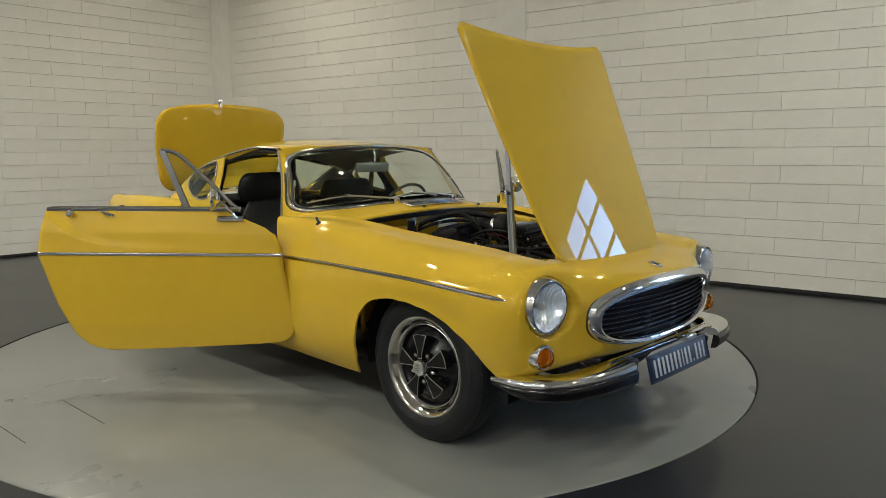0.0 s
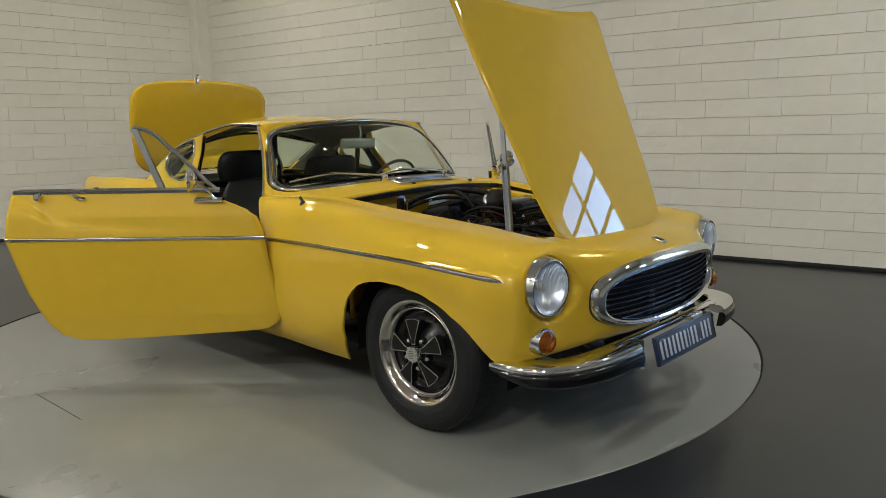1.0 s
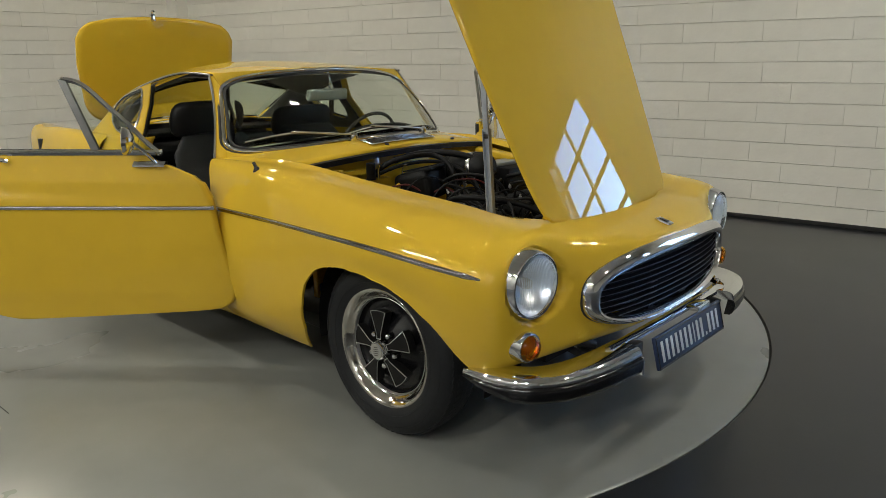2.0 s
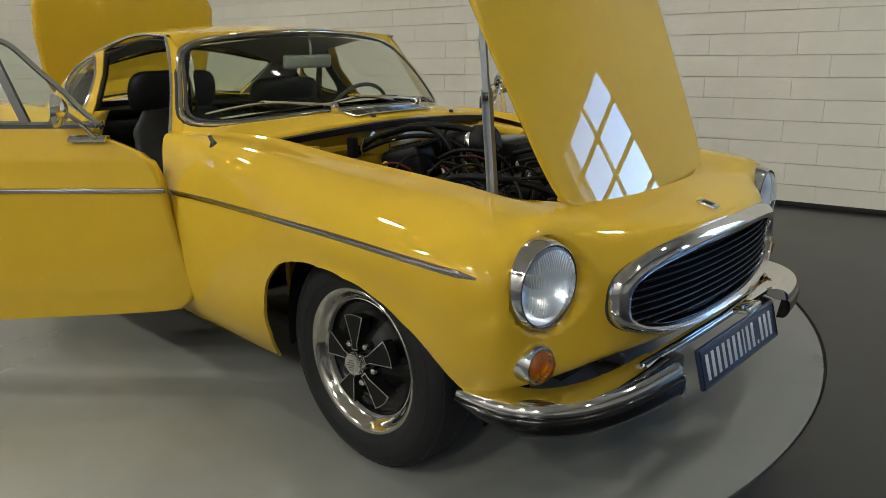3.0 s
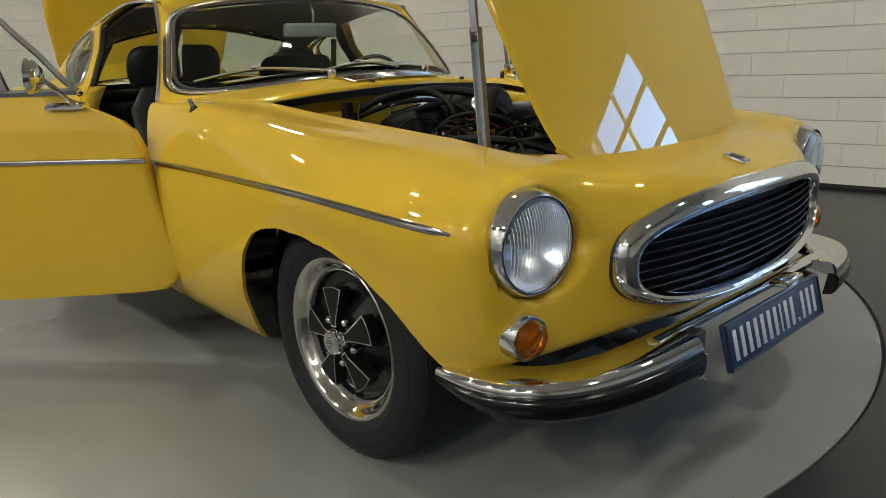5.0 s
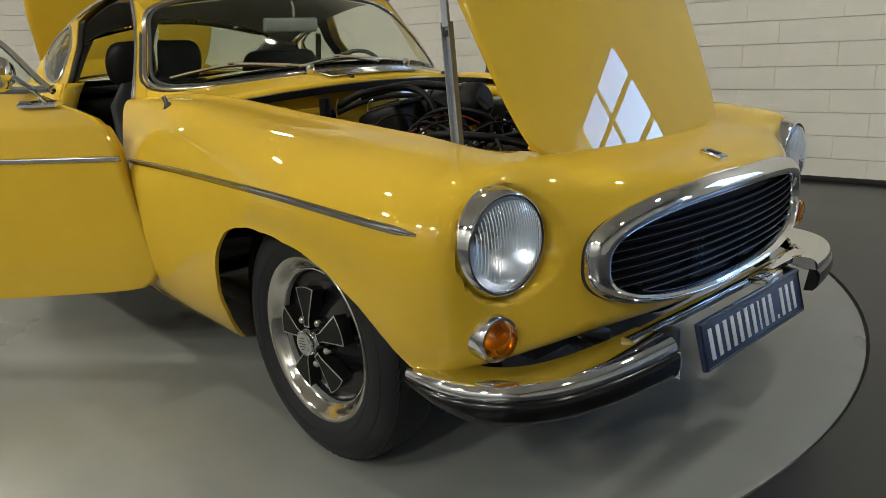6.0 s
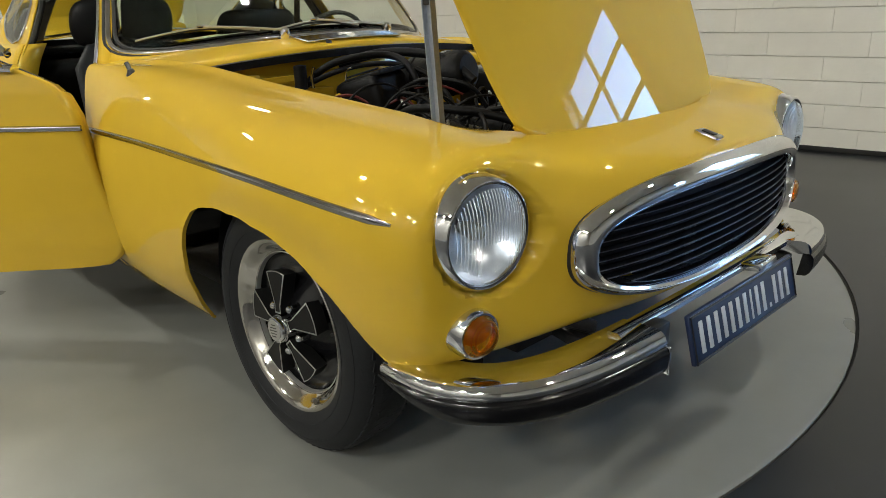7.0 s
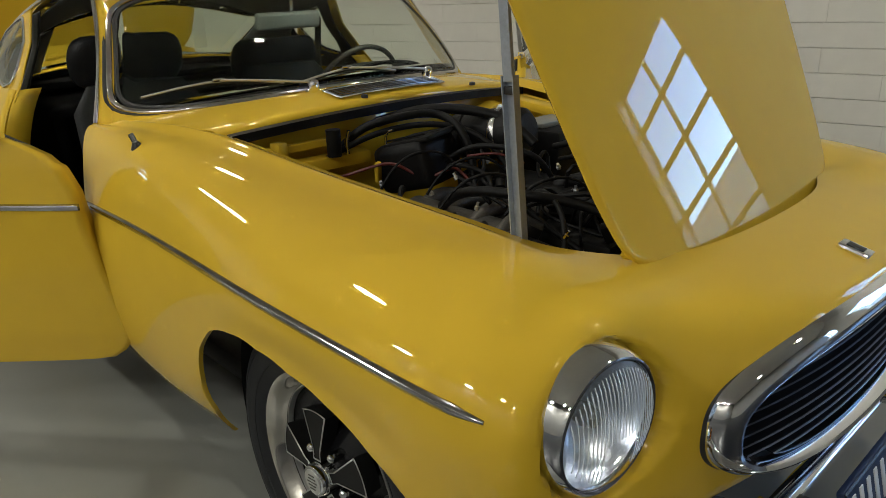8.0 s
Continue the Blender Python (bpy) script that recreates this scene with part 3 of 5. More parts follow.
for side in (-1, 1):
    s = np.array((1, -side, 1))
    bm = sheet(REAR * s)
    gone = [f for f in bm.faces if math.hypot(f.calc_center_median().x + 2.45, f.calc_center_median().z - 0.31) < 0.35 and abs(f.calc_center_median().y) > 0.6]
    bmesh.ops.delete(bm, geom=gone, context="FACES")
    part("rear_wing", bm, PAINT, car, solid=0.004)
    front_edge = [(-1.652, -0.706, 0.912), (-1.636, -0.738, 0.864), (-1.640, -0.775, 0.76), (-1.665, -0.795, 0.62), (-1.71, -0.785, 0.46), (-1.77, -0.745, 0.34)]
    rear_edge = [(-1.955, -0.725, 0.912), (-1.950, -0.745, 0.885), (-1.942, -0.800, 0.76), (-1.942, -0.810, 0.62), (-1.945, -0.795, 0.46), (-1.945, -0.755, 0.34)]
    inward = [(x - 0.004, y + 0.075, z) for x, y, z in front_edge]
    bm = sheet(loft([front_edge, rear_edge], 24, 6) * s)
    part("rear_shut_panel", sheet(loft([inward, front_edge], 24, 3) * s, bm), PAINT, car, solid=0.004)
    # Thin black outline along the rear wing's top edge.
    part("wing_top_line", tube((REAR[11] + (0, 0.010, 0.006))[4:60] * s, 0.006, n=8, smooth=50), RUBBER, car, "thin black tube along the top of the rear wing")
    part("air_vent", block((0.050, 0.020, 0.075), pose(-2.70, side * 0.776, 0.812, 0, 0, side * -4), 0.004), RUBBER, car, "black air outlet")
    part("belt_strip", sweep((REAR[18] + (0, -0.003, 0))[:56] * s, STRIP), BELTTRIM, car, "chrome belt strip")
    part("sill", sheet(loft([[(-0.95, -0.60, 0.36), (-1.5, -0.60, 0.36), (-1.96, -0.60, 0.36)], [(-0.95, -0.74, 0.36), (-1.5, -0.745, 0.36), (-1.96, -0.745, 0.36)], [(-0.95, -0.745, 0.30), (-1.5, -0.75, 0.30), (-1.96, -0.75, 0.30)], [(-0.96, -0.69, 0.195), (-1.5, -0.69, 0.195), (-1.96, -0.69, 0.2)]], 12, 14) * s), PAINT, car, solid=0.006)
    part("door_shut", sheet(loft([[(-1.02, -0.690, 0.86), (-0.95, -0.755, 0.70), (-0.95, -0.765, 0.5), (-0.975, -0.70, 0.215)], [(-1.06, -0.60, 0.86), (-1.03, -0.63, 0.70), (-1.03, -0.64, 0.5), (-1.03, -0.62, 0.215)]], 20, 4) * s), PAINT, car, solid=0.004)
G = loft([[(-3.36, -0.56, 0.82), (-3.40, 0, 0.84), (-3.36, 0.56, 0.82)], [(-3.40, -0.57, 0.66), (-3.46, 0, 0.68), (-3.40, 0.57, 0.66)], [(-3.30, -0.52, 0.33), (-3.36, 0, 0.33), (-3.30, 0.52, 0.33)]], 20, 14)
part("tail_panel", sheet(G), PAINT, car, solid=0.004)
G = loft([[(-2.15, -0.66, 0.892), (-2.50, 0, 0.925), (-2.15, 0.66, 0.892)], [(-2.70, -0.62, 0.885), (-2.68, 0, 0.915), (-2.70, 0.62, 0.885)]], 20, 3)
part("rear_deck", sheet(G), PAINT, car, solid=0.004)
rear_low, rear_top = [(-2.42, -0.46, 0.912), (-2.58, 0, 0.935), (-2.42, 0.46, 0.912)], [(-2.07, -0.47, 1.095), (-2.13, 0, 1.180), (-2.07, 0.47, 1.095)]
ob = part("rear_window", sheet(loft([rear_low, rear_top], 16, 8)), GLASS, car, "clear rear window", solid=0.004)
ob.visible_shadow = False
for side in (-1, 1):
    s = np.array((1, -side, 1))
    G = loft([[(-2.07, -0.47, 1.10), (-2.22, -0.47, 1.02), (-2.42, -0.46, 0.905)], [(-2.04, -0.606, 1.055), (-2.12, -0.63, 0.985), (-2.20, -0.665, 0.900)]], 12, 4)
    part("rear_pillar", sheet(G * s), PAINT, car, solid=0.01)
    part("rear_pillar_lining", sheet((G + (0.01, 0.025, -0.02)) * s), HEADLINER, car, "grey inner lining", solid=0.008)
loop = np.r_[curve(rear_low, 20), curve(rear_top, 20)[::-1]]
part("rear_window_trim", sweep(loop, ring(0.009, 6), up=(-0.6, 0, 0.8), closed=True), CHROME, car, "chrome rear window trim")

# boot floor, inner body and underside
part("boot_tray", block((0.75, 1.1, 0.03), pose(-2.98, 0, 0.45)), DARK, car, smooth=False)
part("underbody", block((3.1, 1.16, 0.06), pose(-2.0, 0, 0.24), 0.01), DARK, car, "dark underbody")
part("bulkhead_rear", block((0.03, 1.1, 0.6), pose(-2.5, 0, 0.6)), DARK, car, smooth=False)
for side in (-1, 1):
    for x, r in ((0.0, 0.40), (-2.45, 0.36)):
        G = [[(x + k * math.cos(a), side * y, 0.30 + k * math.sin(a)) for a in np.linspace(-0.15, math.pi + 0.15, 30)] for k, y in ((r, 0.68), (r, 0.50), (0.02, 0.50))]
        part("wheel_housing", sheet(G), CLOTH, car, "dark wheel housing", solid=0.004)


# ---- bonnet, held open by its stay ----
HINGE = np.array((0.420, 0.735))
TURN = radians(59.5)


def opened(p):
    x, z = p[0] - HINGE[0], p[2] - HINGE[1]
    c, s = math.cos(-TURN), math.sin(-TURN)
    return np.array((HINGE[0] + x * c - z * s, p[1], HINGE[1] + x * s + z * c))


def bonnet_grid(drop=0.0, shrink=0.0):
    G = []
    for u in 1 - np.cos(np.linspace(0, math.pi / 2, 56)):
        row = []
        w = np.interp(u, [0, 0.012, 0.03, 0.06, 0.10, 0.2, 1.0], [0.410, 0.420, 0.428, 0.436, 0.444, 0.457, 0.536])
        w -= shrink + (0.03 * max(0, (u - 0.965) / 0.035) ** 2)
        for q in np.sin(np.linspace(-math.pi / 2, math.pi / 2, 53)):
            y = q * w
            front = 0.468 - 0.055 * abs(q) ** 2.6 - 0.016 * max(0, (abs(q) - 0.88) / 0.12) ** 2.4 - shrink
            rear = bonnet_rear(q)[0] + 0.006 + shrink
            x = front + (rear - front) * u
            z = 0.744 + (0.475 - x) * 0.1115 + (1 - q * q) * (0.012 * (0.3 + 0.7 * u) + 0.012 * math.sin(math.pi * min(1, u * 1.35)) - 0.0023 * math.sin(2 * math.pi * u) + 0.010 * (1 - u) ** 2) - 0.006 * q * max(0.0, (0.5 - u) / 0.35) - 0.0048 * math.sin(math.pi * u) + 0.001 * math.sin(2 * math.pi * u) - drop
            roll = max(0.0, (abs(y) - (w - 0.016)) / 0.016) ** 2 + max(0.0, (0.016 - (front - x)) / 0.016) ** 2
            row.append(opened((x, y, z - 0.007 * min(1.2, roll))))
        G.append(row)
    return G


bonnet = part("bonnet", sheet(bonnet_grid()), PAINT, car, "open yellow bonnet with a glossy outer skin", solid=0.012, out=(1, 0, 0.4))
part("bonnet_frame", sheet(bonnet_grid(0.03, 0.075)), PAINT, bonnet, solid=0.006)
stay_low, stay_top = np.array((0.235, -0.445, 0.74)), opened((-0.12, -0.44, 0.79))
mid = stay_low + (stay_top - stay_low) * 0.60
stay = part("bonnet_stay", sweep([stay_low, mid], [(-0.013, 0.007), (-0.013, -0.008), (-0.0108, -0.008), (-0.0108, 0.003), (0.0108, 0.003), (0.0108, -0.008), (0.013, -0.008), (0.013, 0.007)], up=(0, 1, 0)), ZINC, car, "telescopic steel bonnet stay")
part("sliding_rod", sweep([mid - (stay_top - mid) * 0.05, stay_top], [(-0.0100, -0.006), (0.0100, -0.006), (0.0100, 0.002), (-0.0100, 0.002)], up=(0, 1, 0)), ZINC, stay, bevel=0.001)
part("clamp", block((0.020, 0.012, 0.014), Matrix.Translation(mid - (stay_top - mid) * 0.12), 0.002), BLACK, stay)


# ---- boot lid, open ----
def boot_lid():
    G = []
    low, tip = np.array((-2.845, 0, 0.915)), np.array((-2.715, 0, 1.505))
    for u in np.linspace(0, 1, 26):
        w = np.interp(u, [0, 0.03, 0.08, 0.15, 0.55, 0.8, 0.9, 0.96, 1.0], [0.37, 0.41, 0.437, 0.460, 0.502, 0.502, 0.470, 0.415, 0.29])
        row = []
        for q in np.linspace(-1, 1, 31):
            c = low + (tip - low) * u
            row.append((c[0] + 0.018 * (1 - q * q) + 0.008 * math.sin(math.pi * u), q * w, c[2] + 0.012 * (1 - q * q)))
        G.append(row)
    return sheet(G)


lid = part("boot_lid", boot_lid(), PAINT, car, "open yellow boot lid with rounded corners", solid=0.02, out=(1, 0, 0.3))
part("latch", block((0.02, 0.03, 0.045), pose(-2.707, -0.05, 1.515), 0.004), CHROME, lid, "chrome boot latch")
part("striker", tube([(-2.707, -0.05, 1.530), (-2.702, -0.05, 1.553), (-2.704, -0.035, 1.548)], 0.006, n=8, smooth=8), CHROME, lid)


# ---- doors, both open ----
DOOR_P = Vector((-0.82, -0.816, 0))
DOOR_D = Vector((-0.775, -0.632, 0)).normalized()
DOOR_N = Vector((0.632, -0.775, 0)).normalized()
FRONT_Z = [0.222, 0.237, 0.256, 0.269, 0.281, 0.305, 0.335, 0.39, 0.50, 0.62, 0.735, 0.80, 0.832, 0.853, 0.88, 0.905, 0.912]
FRONT_S = [0.86, 0.60, 0.30, 0.11, 0.026, -0.012, -0.030, -0.034, -0.014, 0.012, 0.031, 0.064, 0.105, 0.156, 0.23, 0.29, 0.30]
BACK_Z = [0.222, 0.232, 0.250, 0.30, 0.45, 0.60, 0.66, 0.70, 0.75, 0.80, 0.88, 0.912]
BACK_S = [0.90, 0.96, 1.01, 1.063, 1.135, 1.180, 1.200, 1.210, 1.208, 1.200, 1.184, 1.176]


def door_at(s, z, out=0.0):
    """A point of the door skin by its length along the door and its height."""
    bulge = np.interp(z, [0.2, 0.35, 0.55, 0.70, 0.80, 0.91], [-0.050, -0.022, -0.004, 0.0, -0.008, -0.034])
    line = np.interp(s, [0.3, 0.6, 0.85, 1.0, 1.08, 1.15, 1.21], [0.735, 0.738, 0.750, 0.785, 0.83, 0.885, 0.93])
    step = 1 / (1 + math.exp(-max(-40, min(40, (z - line) / 0.007)))) * np.interp(s, [0.35, 0.9], [0, 1])
    end = -0.02 * max(0, (0.1 - s) / 0.13) ** 2 * 0.5
    return DOOR_P + DOOR_D * s + DOOR_N * (bulge + end + out - 0.011 * step) + Vector((0, 0, z))


def build_door(side):
    flip = Matrix.Diagonal((1, -side, 1, 1))
    if side > 0:
        hinge = Matrix.Translation((-0.82, 0.816, 0))
        flip = Matrix.Translation((0.03, -0.03, 0)) @ hinge @ Matrix.Rotation(radians(-16), 4, "Z") @ hinge.inverted() @ flip
    zs = np.r_[np.linspace(0.222, 0.34, 17), np.linspace(0.35, 0.91, 58)]
    G = []
    for z in zs:
        a, b = np.interp(z, FRONT_Z, FRONT_S), np.interp(z, BACK_Z, BACK_S)
        G.append([flip @ door_at(a + (b - a) * k, z) for k in np.linspace(0, 1, 60)])
    bm = sheet(G)
    door = part("door", bm, PAINT, car, "open yellow door with a chrome waist rail and belt strip", solid=0.05, out=flip.to_3x3() @ DOOR_N)

    def put(name, bm, mat, label="", **kw):
        for v in bm.verts:
            v.co = flip @ v.co
        if side > 0:
            bmesh.ops.reverse_faces(bm, faces=bm.faces)
        return part(name, bm, mat, door, label, **kw)
    inner = []
    for z in np.linspace(0.28, 0.895, 12):
        a, b = np.interp(z, FRONT_Z, FRONT_S) + 0.03, np.interp(z, BACK_Z, BACK_S) - 0.03
        inner.append([door_at(a + (b - a) * k, z, -0.055) for k in np.linspace(0, 1, 14)])
    put("door_card", sheet(inner), LEATHER, "black door trim panel", solid=0.02)
    put("waist_rail", sweep([door_at(s, 0.912, -0.012) for s in np.linspace(1.176, 0.225, 30)], [(-0.012, -0.010), (0.016, -0.008), (0.018, 0.004), (0.010, 0.012), (-0.012, 0.012)]), CHROME, "chrome waist rail")
    put("window_seal", sweep([door_at(s, 0.917, -0.03) for s in np.linspace(0.48, 1.17, 20)], [(-0.006, -0.005), (0.006, -0.005), (0.004, 0.008), (-0.004, 0.008)]), RUBBER, "black window seal")
    put("belt_strip", sweep([door_at(s, 0.703, 0.001) for s in np.linspace(1.208, 0.018, 40)], STRIP), BELTTRIM, "chrome belt strip")
    edge = [(0.225, 0.905), (0.285, 0.953), (0.355, 1.020), (0.435, 1.085), (0.498, 1.140), (0.556, 1.178), (0.622, 1.192)]
    frame_pts = [door_at(s, min(z, 0.91), -0.012 - max(0, z - 0.91) * 0.22) + Vector((0, 0, max(0, z - 0.91))) for s, z in edge]
    put("vent_frame", tube([tuple(p) for p in frame_pts], 0.010, n=8, smooth=40), CHROME, "chrome vent window frame")
    post = [(0.622, 1.192), (0.556, 1.06), (0.484, 0.918)]
    post_pts = [door_at(s, min(z, 0.91), -0.012 - max(0, z - 0.91) * 0.22) + Vector((0, 0, max(0, z - 0.91))) for s, z in post]
    put("vent_post", sweep(curve([tuple(p) for p in post_pts], 10), [(-0.008, -0.014), (0.008, -0.014), (0.008, 0.014), (-0.008, 0.014)], up=tuple(DOOR_D)), POSTMETAL, "bare metal vent window post")
    outline = curve([tuple(p) for p in frame_pts], 14)
    top = np.array(post_pts[0])
    rail = np.linspace(np.array(post_pts[2]), top, 14)
    pane = put("vent_glass", sheet([outline, (outline + rail) / 2, rail]), GLASS, "clear vent window", solid=0.003, smooth=False)
    pane.visible_shadow = False
    # mirror on a wedge foot
    put("mirror_foot", sweep([door_at(s, 0.868, 0.002) for s in np.linspace(0.325, 0.200, 8)], [(-0.02, -0.006), (0.018, -0.006), (0.018, 0.002), (0.0, 0.014), (-0.02, 0.012)]), CHROME, "chrome mirror foot")
    put("mirror_arm", tube([tuple(door_at(0.235, 0.875, 0.01)), tuple(door_at(0.26, 0.91, 0.045) + Vector((0, 0, 0.01))), tuple(door_at(0.31, 0.91, 0.06) + Vector((0, 0, 0.055)))], 0.007, n=8, smooth=14), CHROME)
    axis = (DOOR_D * 0.90 + DOOR_N * 0.36 + Vector((0, 0, 0.05))).normalized()
    centre = door_at(0.325, 0.91, 0.065) + Vector((0, 0, 0.055))
    put("mirror_shell", lathe([(0.0, -0.035), (0.025, -0.031), (0.045, -0.015), (0.052, 0.0), (0.053, 0.008), (0.047, 0.011), (0.046, 0.006), (0.0, 0.006)], n=32, m=facing(centre, axis)), CHROME, "round chrome door mirror")
    put("door_button", lathe([(0.0, 0.03), (0.014, 0.028), (0.017, 0.018), (0.010, 0.012), (0.013, 0.0)], n=20, m=facing(door_at(1.052, 0.892, 0.0), DOOR_N)), CHROME, "chrome push button")
    put("door_pull", tube([tuple(door_at(0.90, 0.897, 0.004)), tuple(door_at(0.875, 0.895, 0.02)), tuple(door_at(0.85, 0.888, 0.024)), tuple(door_at(0.835, 0.882, 0.012))], 0.008, n=8, smooth=12), CHROME, "chrome door pull")
    return door


for side in (-1, 1):
    build_door(side)


# ---- front lamps, grille and bumper ----
def headlight(side):
    m = facing((0.470, side * 0.631, 0.623), (1, side * 0.08, 0.0)) @ Matrix.Scale(1.06, 4)
    lamp = part("headlight", lathe([(0.100, -0.02), (0.1025, 0.010), (0.1030, 0.028), (0.1022, 0.042), (0.1002, 0.056), (0.0972, 0.068), (0.0940, 0.0765), (0.0912, 0.0805), (0.0890, 0.0810), (0.0878, 0.0785), (0.0878, 0.070)], n=72, m=m), CHROME, car, "round headlight in a deep rounded chrome bezel")
    part("gasket", lathe([(0.104, -0.02), (0.1065, 0.010), (0.1065, 0.016), (0.1025, 0.018)], n=72, m=m), RUBBER, lamp, "black rubber gasket")
    part("reflector", lathe([(0.0870, 0.070), (0.078, 0.048), (0.05, 0.020), (0.02, 0.006), (0.0, 0.004)], n=48, m=m), REFLECTOR, lamp, "bright reflector bowl")
    part("bulb_shield", lathe([(0.0, 0.060), (0.012, 0.057), (0.016, 0.040), (0.010, 0.008)], n=20, m=m), SILVER, lamp)
    dome = [(0.0876, 0.070), (0.0868, 0.078), (0.074, 0.0880), (0.048, 0.0955), (0.02, 0.0985), (0.0, 0.099)]
    part("lens", lathe(dome, n=64, m=m), LENS, lamp, "clear ribbed glass lens", solid=0.003).visible_shadow = False
    part("lens_seal", lathe([(0.0895, 0.0805), (0.0882, 0.0822), (0.0870, 0.0808), (0.0866, 0.077)], n=64, m=m), RUBBER, lamp, "thin black lens seal")
    for i in range(-12, 13):
        y = i * 0.0062
        r = math.sqrt(max(0, 0.083 ** 2 - y * y))
        top, low = r * 0.95, -r * (0.78 if abs(i) > 4 else 0.10)
        pts = []
        for k in np.linspace(0, 1, 8):
            v = low + (top - low) * k
            h = np.interp(math.hypot(y, v), [q[0] for q in dome[::-1]], [q[1] for q in dome[::-1]])
            pts.append(m @ Vector((y, v, h + 0.0002)))
        part("rib", sweep(pts, ring(0.0009, 5), up=tuple(m.to_3x3() @ Vector((1, 0, 0)))), RIBGLASS, lamp).visible_shadow = False


def indicator(side):
    m = facing((0.518, side * 0.667, 0.447), (1, side * 0.10, -0.02)) @ Matrix.Scale(0.96, 4)
    lamp = part("indicator", lathe([(0.050, -0.03), (0.050, 0.024), (0.048, 0.040), (0.045, 0.045), (0.041, 0.045), (0.040, 0.036)], n=40, m=m), CHROME, car, "round indicator with chrome bezel")
    part("amber_lens", lathe([(0.0405, 0.035), (0.039, 0.048), (0.032, 0.058), (0.019, 0.064), (0.0, 0.066)], n=40, m=m), AMBER, lamp, "amber lens", solid=0.003)
    part("lamp_dish", lathe([(0.040, 0.034), (0.034, 0.020), (0.018, 0.010), (0.0, 0.008)], n=32, m=m), REFLECTOR, lamp)
    for r in (0.033, 0.025):
        part("lens_ring", lathe([(r + 0.0015, np.interp(r, [0.019, 0.032], [0.0645, 0.0585])-0.002), (r, np.interp(r, [0.019, 0.032], [0.0645, 0.0585])+0.0008), (r - 0.0015, np.interp(r, [0.019, 0.032], [0.0645, 0.0585])-0.001)], n=40, m=m), AMBER, lamp)


for side in (-1, 1):
    headlight(side)
    indicator(side)



def nose(y, z, out=0.0):
    """The curved front plane that carries the grille."""
    return np.array((0.676 - 0.20 * y * y - 0.4 * y ** 4 + out - 0.10 * (z - GRILLE_Z) ** 2, y, z))


def oval(t, k, e=2.8):
    c, s = math.cos(t), math.sin(t)
    w, h = GRILLE_W - k * 0.75, GRILLE_H - (k * 0.70 if k > 0 else k)
    x = math.copysign(abs(c) ** (2 / e), c) * w
    return x, GRILLE_Z - 0.22 * max(0, k) + math.copysign(abs(s) ** (2 / e), s) * h


angles = np.linspace(0, 2 * math.pi, 128, endpoint=False)
rows = []
for k, out in ((-0.008, -0.02), (-0.010, 0.002), (-0.008, 0.011), (-0.002, 0.020), (0.008, 0.027), (0.020, 0.0305), (0.032, 0.0275), (0.041, 0.018), (0.046, 0.004), (0.046, -0.03)):
    rows.append([nose(*oval(t, k), out) for t in angles])
grille = part("grille", sheet(rows, close=True), CHROME, car, "oval grille with wide chrome surround and black slats")
part("grille_back", sheet([[nose(*oval(t, 0.044 + (GRILLE_W - 0.05) * f), -0.035) for t in angles] for f in np.linspace(0, 0.22, 3)] + [[nose(0, GRILLE_Z, -0.035)] * 128], close=True), GRILLEBLACK, grille, "black grille backing")
part("grille_gasket", sheet([[nose(*oval(t, k), o) for t in angles] for k, o in ((-0.0085, -0.03), (-0.0115, -0.010), (-0.009, -0.001))], close=True), RUBBER, grille)


def half_width(z, k):
    h = GRILLE_H - k * 0.70
    s = min(1, abs(z - GRILLE_Z + 0.22 * k) / h)
    return (1 - s ** 2.8) ** (1 / 2.8) * (GRILLE_W - k * 0.75)


for i in range(8):
    z = GRILLE_Z - 0.080 + i * 0.0190
    w = half_width(z, 0.046)
    if w > 0.05:
        slat = part("slat", sweep([nose(y, z, 0.004) for y in np.linspace(-w, w, 33)], [(-0.020, -0.0045), (0.0, -0.0025), (0.0, 0.001), (-0.020, 0.0005)]), GRILLEBLACK, grille)
        part("slat_edge", sweep([nose(y, z, 0.006) for y in np.linspace(-w, w, 33)], [(-0.0015, -0.0014), (0.0006, -0.0010), (0.0006, 0.0), (-0.0015, 0.0004)]), SLATEDGE, slat, "thin metal slat edge")
for y in (-0.115, -0.095, 0.115, 0.135):
    part("strut", sweep([nose(y, z, -0.026) for z in np.linspace(GRILLE_Z - 0.085, GRILLE_Z - 0.02, 5)], [(-0.008, -0.003), (0.002, -0.003), (0.002, 0.003), (-0.008, 0.003)], up=(0, 1, 0)), SLATEDGE, grille)

badge = part("badge", block((0.055, 0.038, 0.010), pose(0.628, -0.012, 0.7165, 0, 15, 0), 0.004), CHROME, car, "small chrome nose badge")
part("badge_inlay", block((0.030, 0.018, 0.004), pose(0.6292, -0.012, 0.7215, 0, 15, 0), 0.001), BLACK, badge)

# bumper in two halves, joined by a centre bar
HALF = curve([(0.382, -0.746, 0), (0.44, -0.748, 0), (0.530, -0.737, 0), (0.614, -0.687, 0), (0.674, -0.595, 0), (0.708, -0.48, 0), (0.728, -0.352, 0)], 46)
UPPER = [(-0.092, 0.362), (-0.086, 0.368), (-0.060, 0.3705), (-0.030, 0.3725), (-0.008, 0.3735), (0.003, 0.3725), (0.011, 0.3695), (0.0165, 0.3645), (0.0195, 0.3575), (0.0200, 0.351), (0.0170, 0.346), (-0.01, 0.345)]
PAD = [(0.0, 0.348), (0.0165, 0.348), (0.0225, 0.3455), (0.0265, 0.339), (0.0275, 0.328), (0.0255, 0.316), (0.0205, 0.306), (0.012, 0.299), (-0.01, 0.297)]
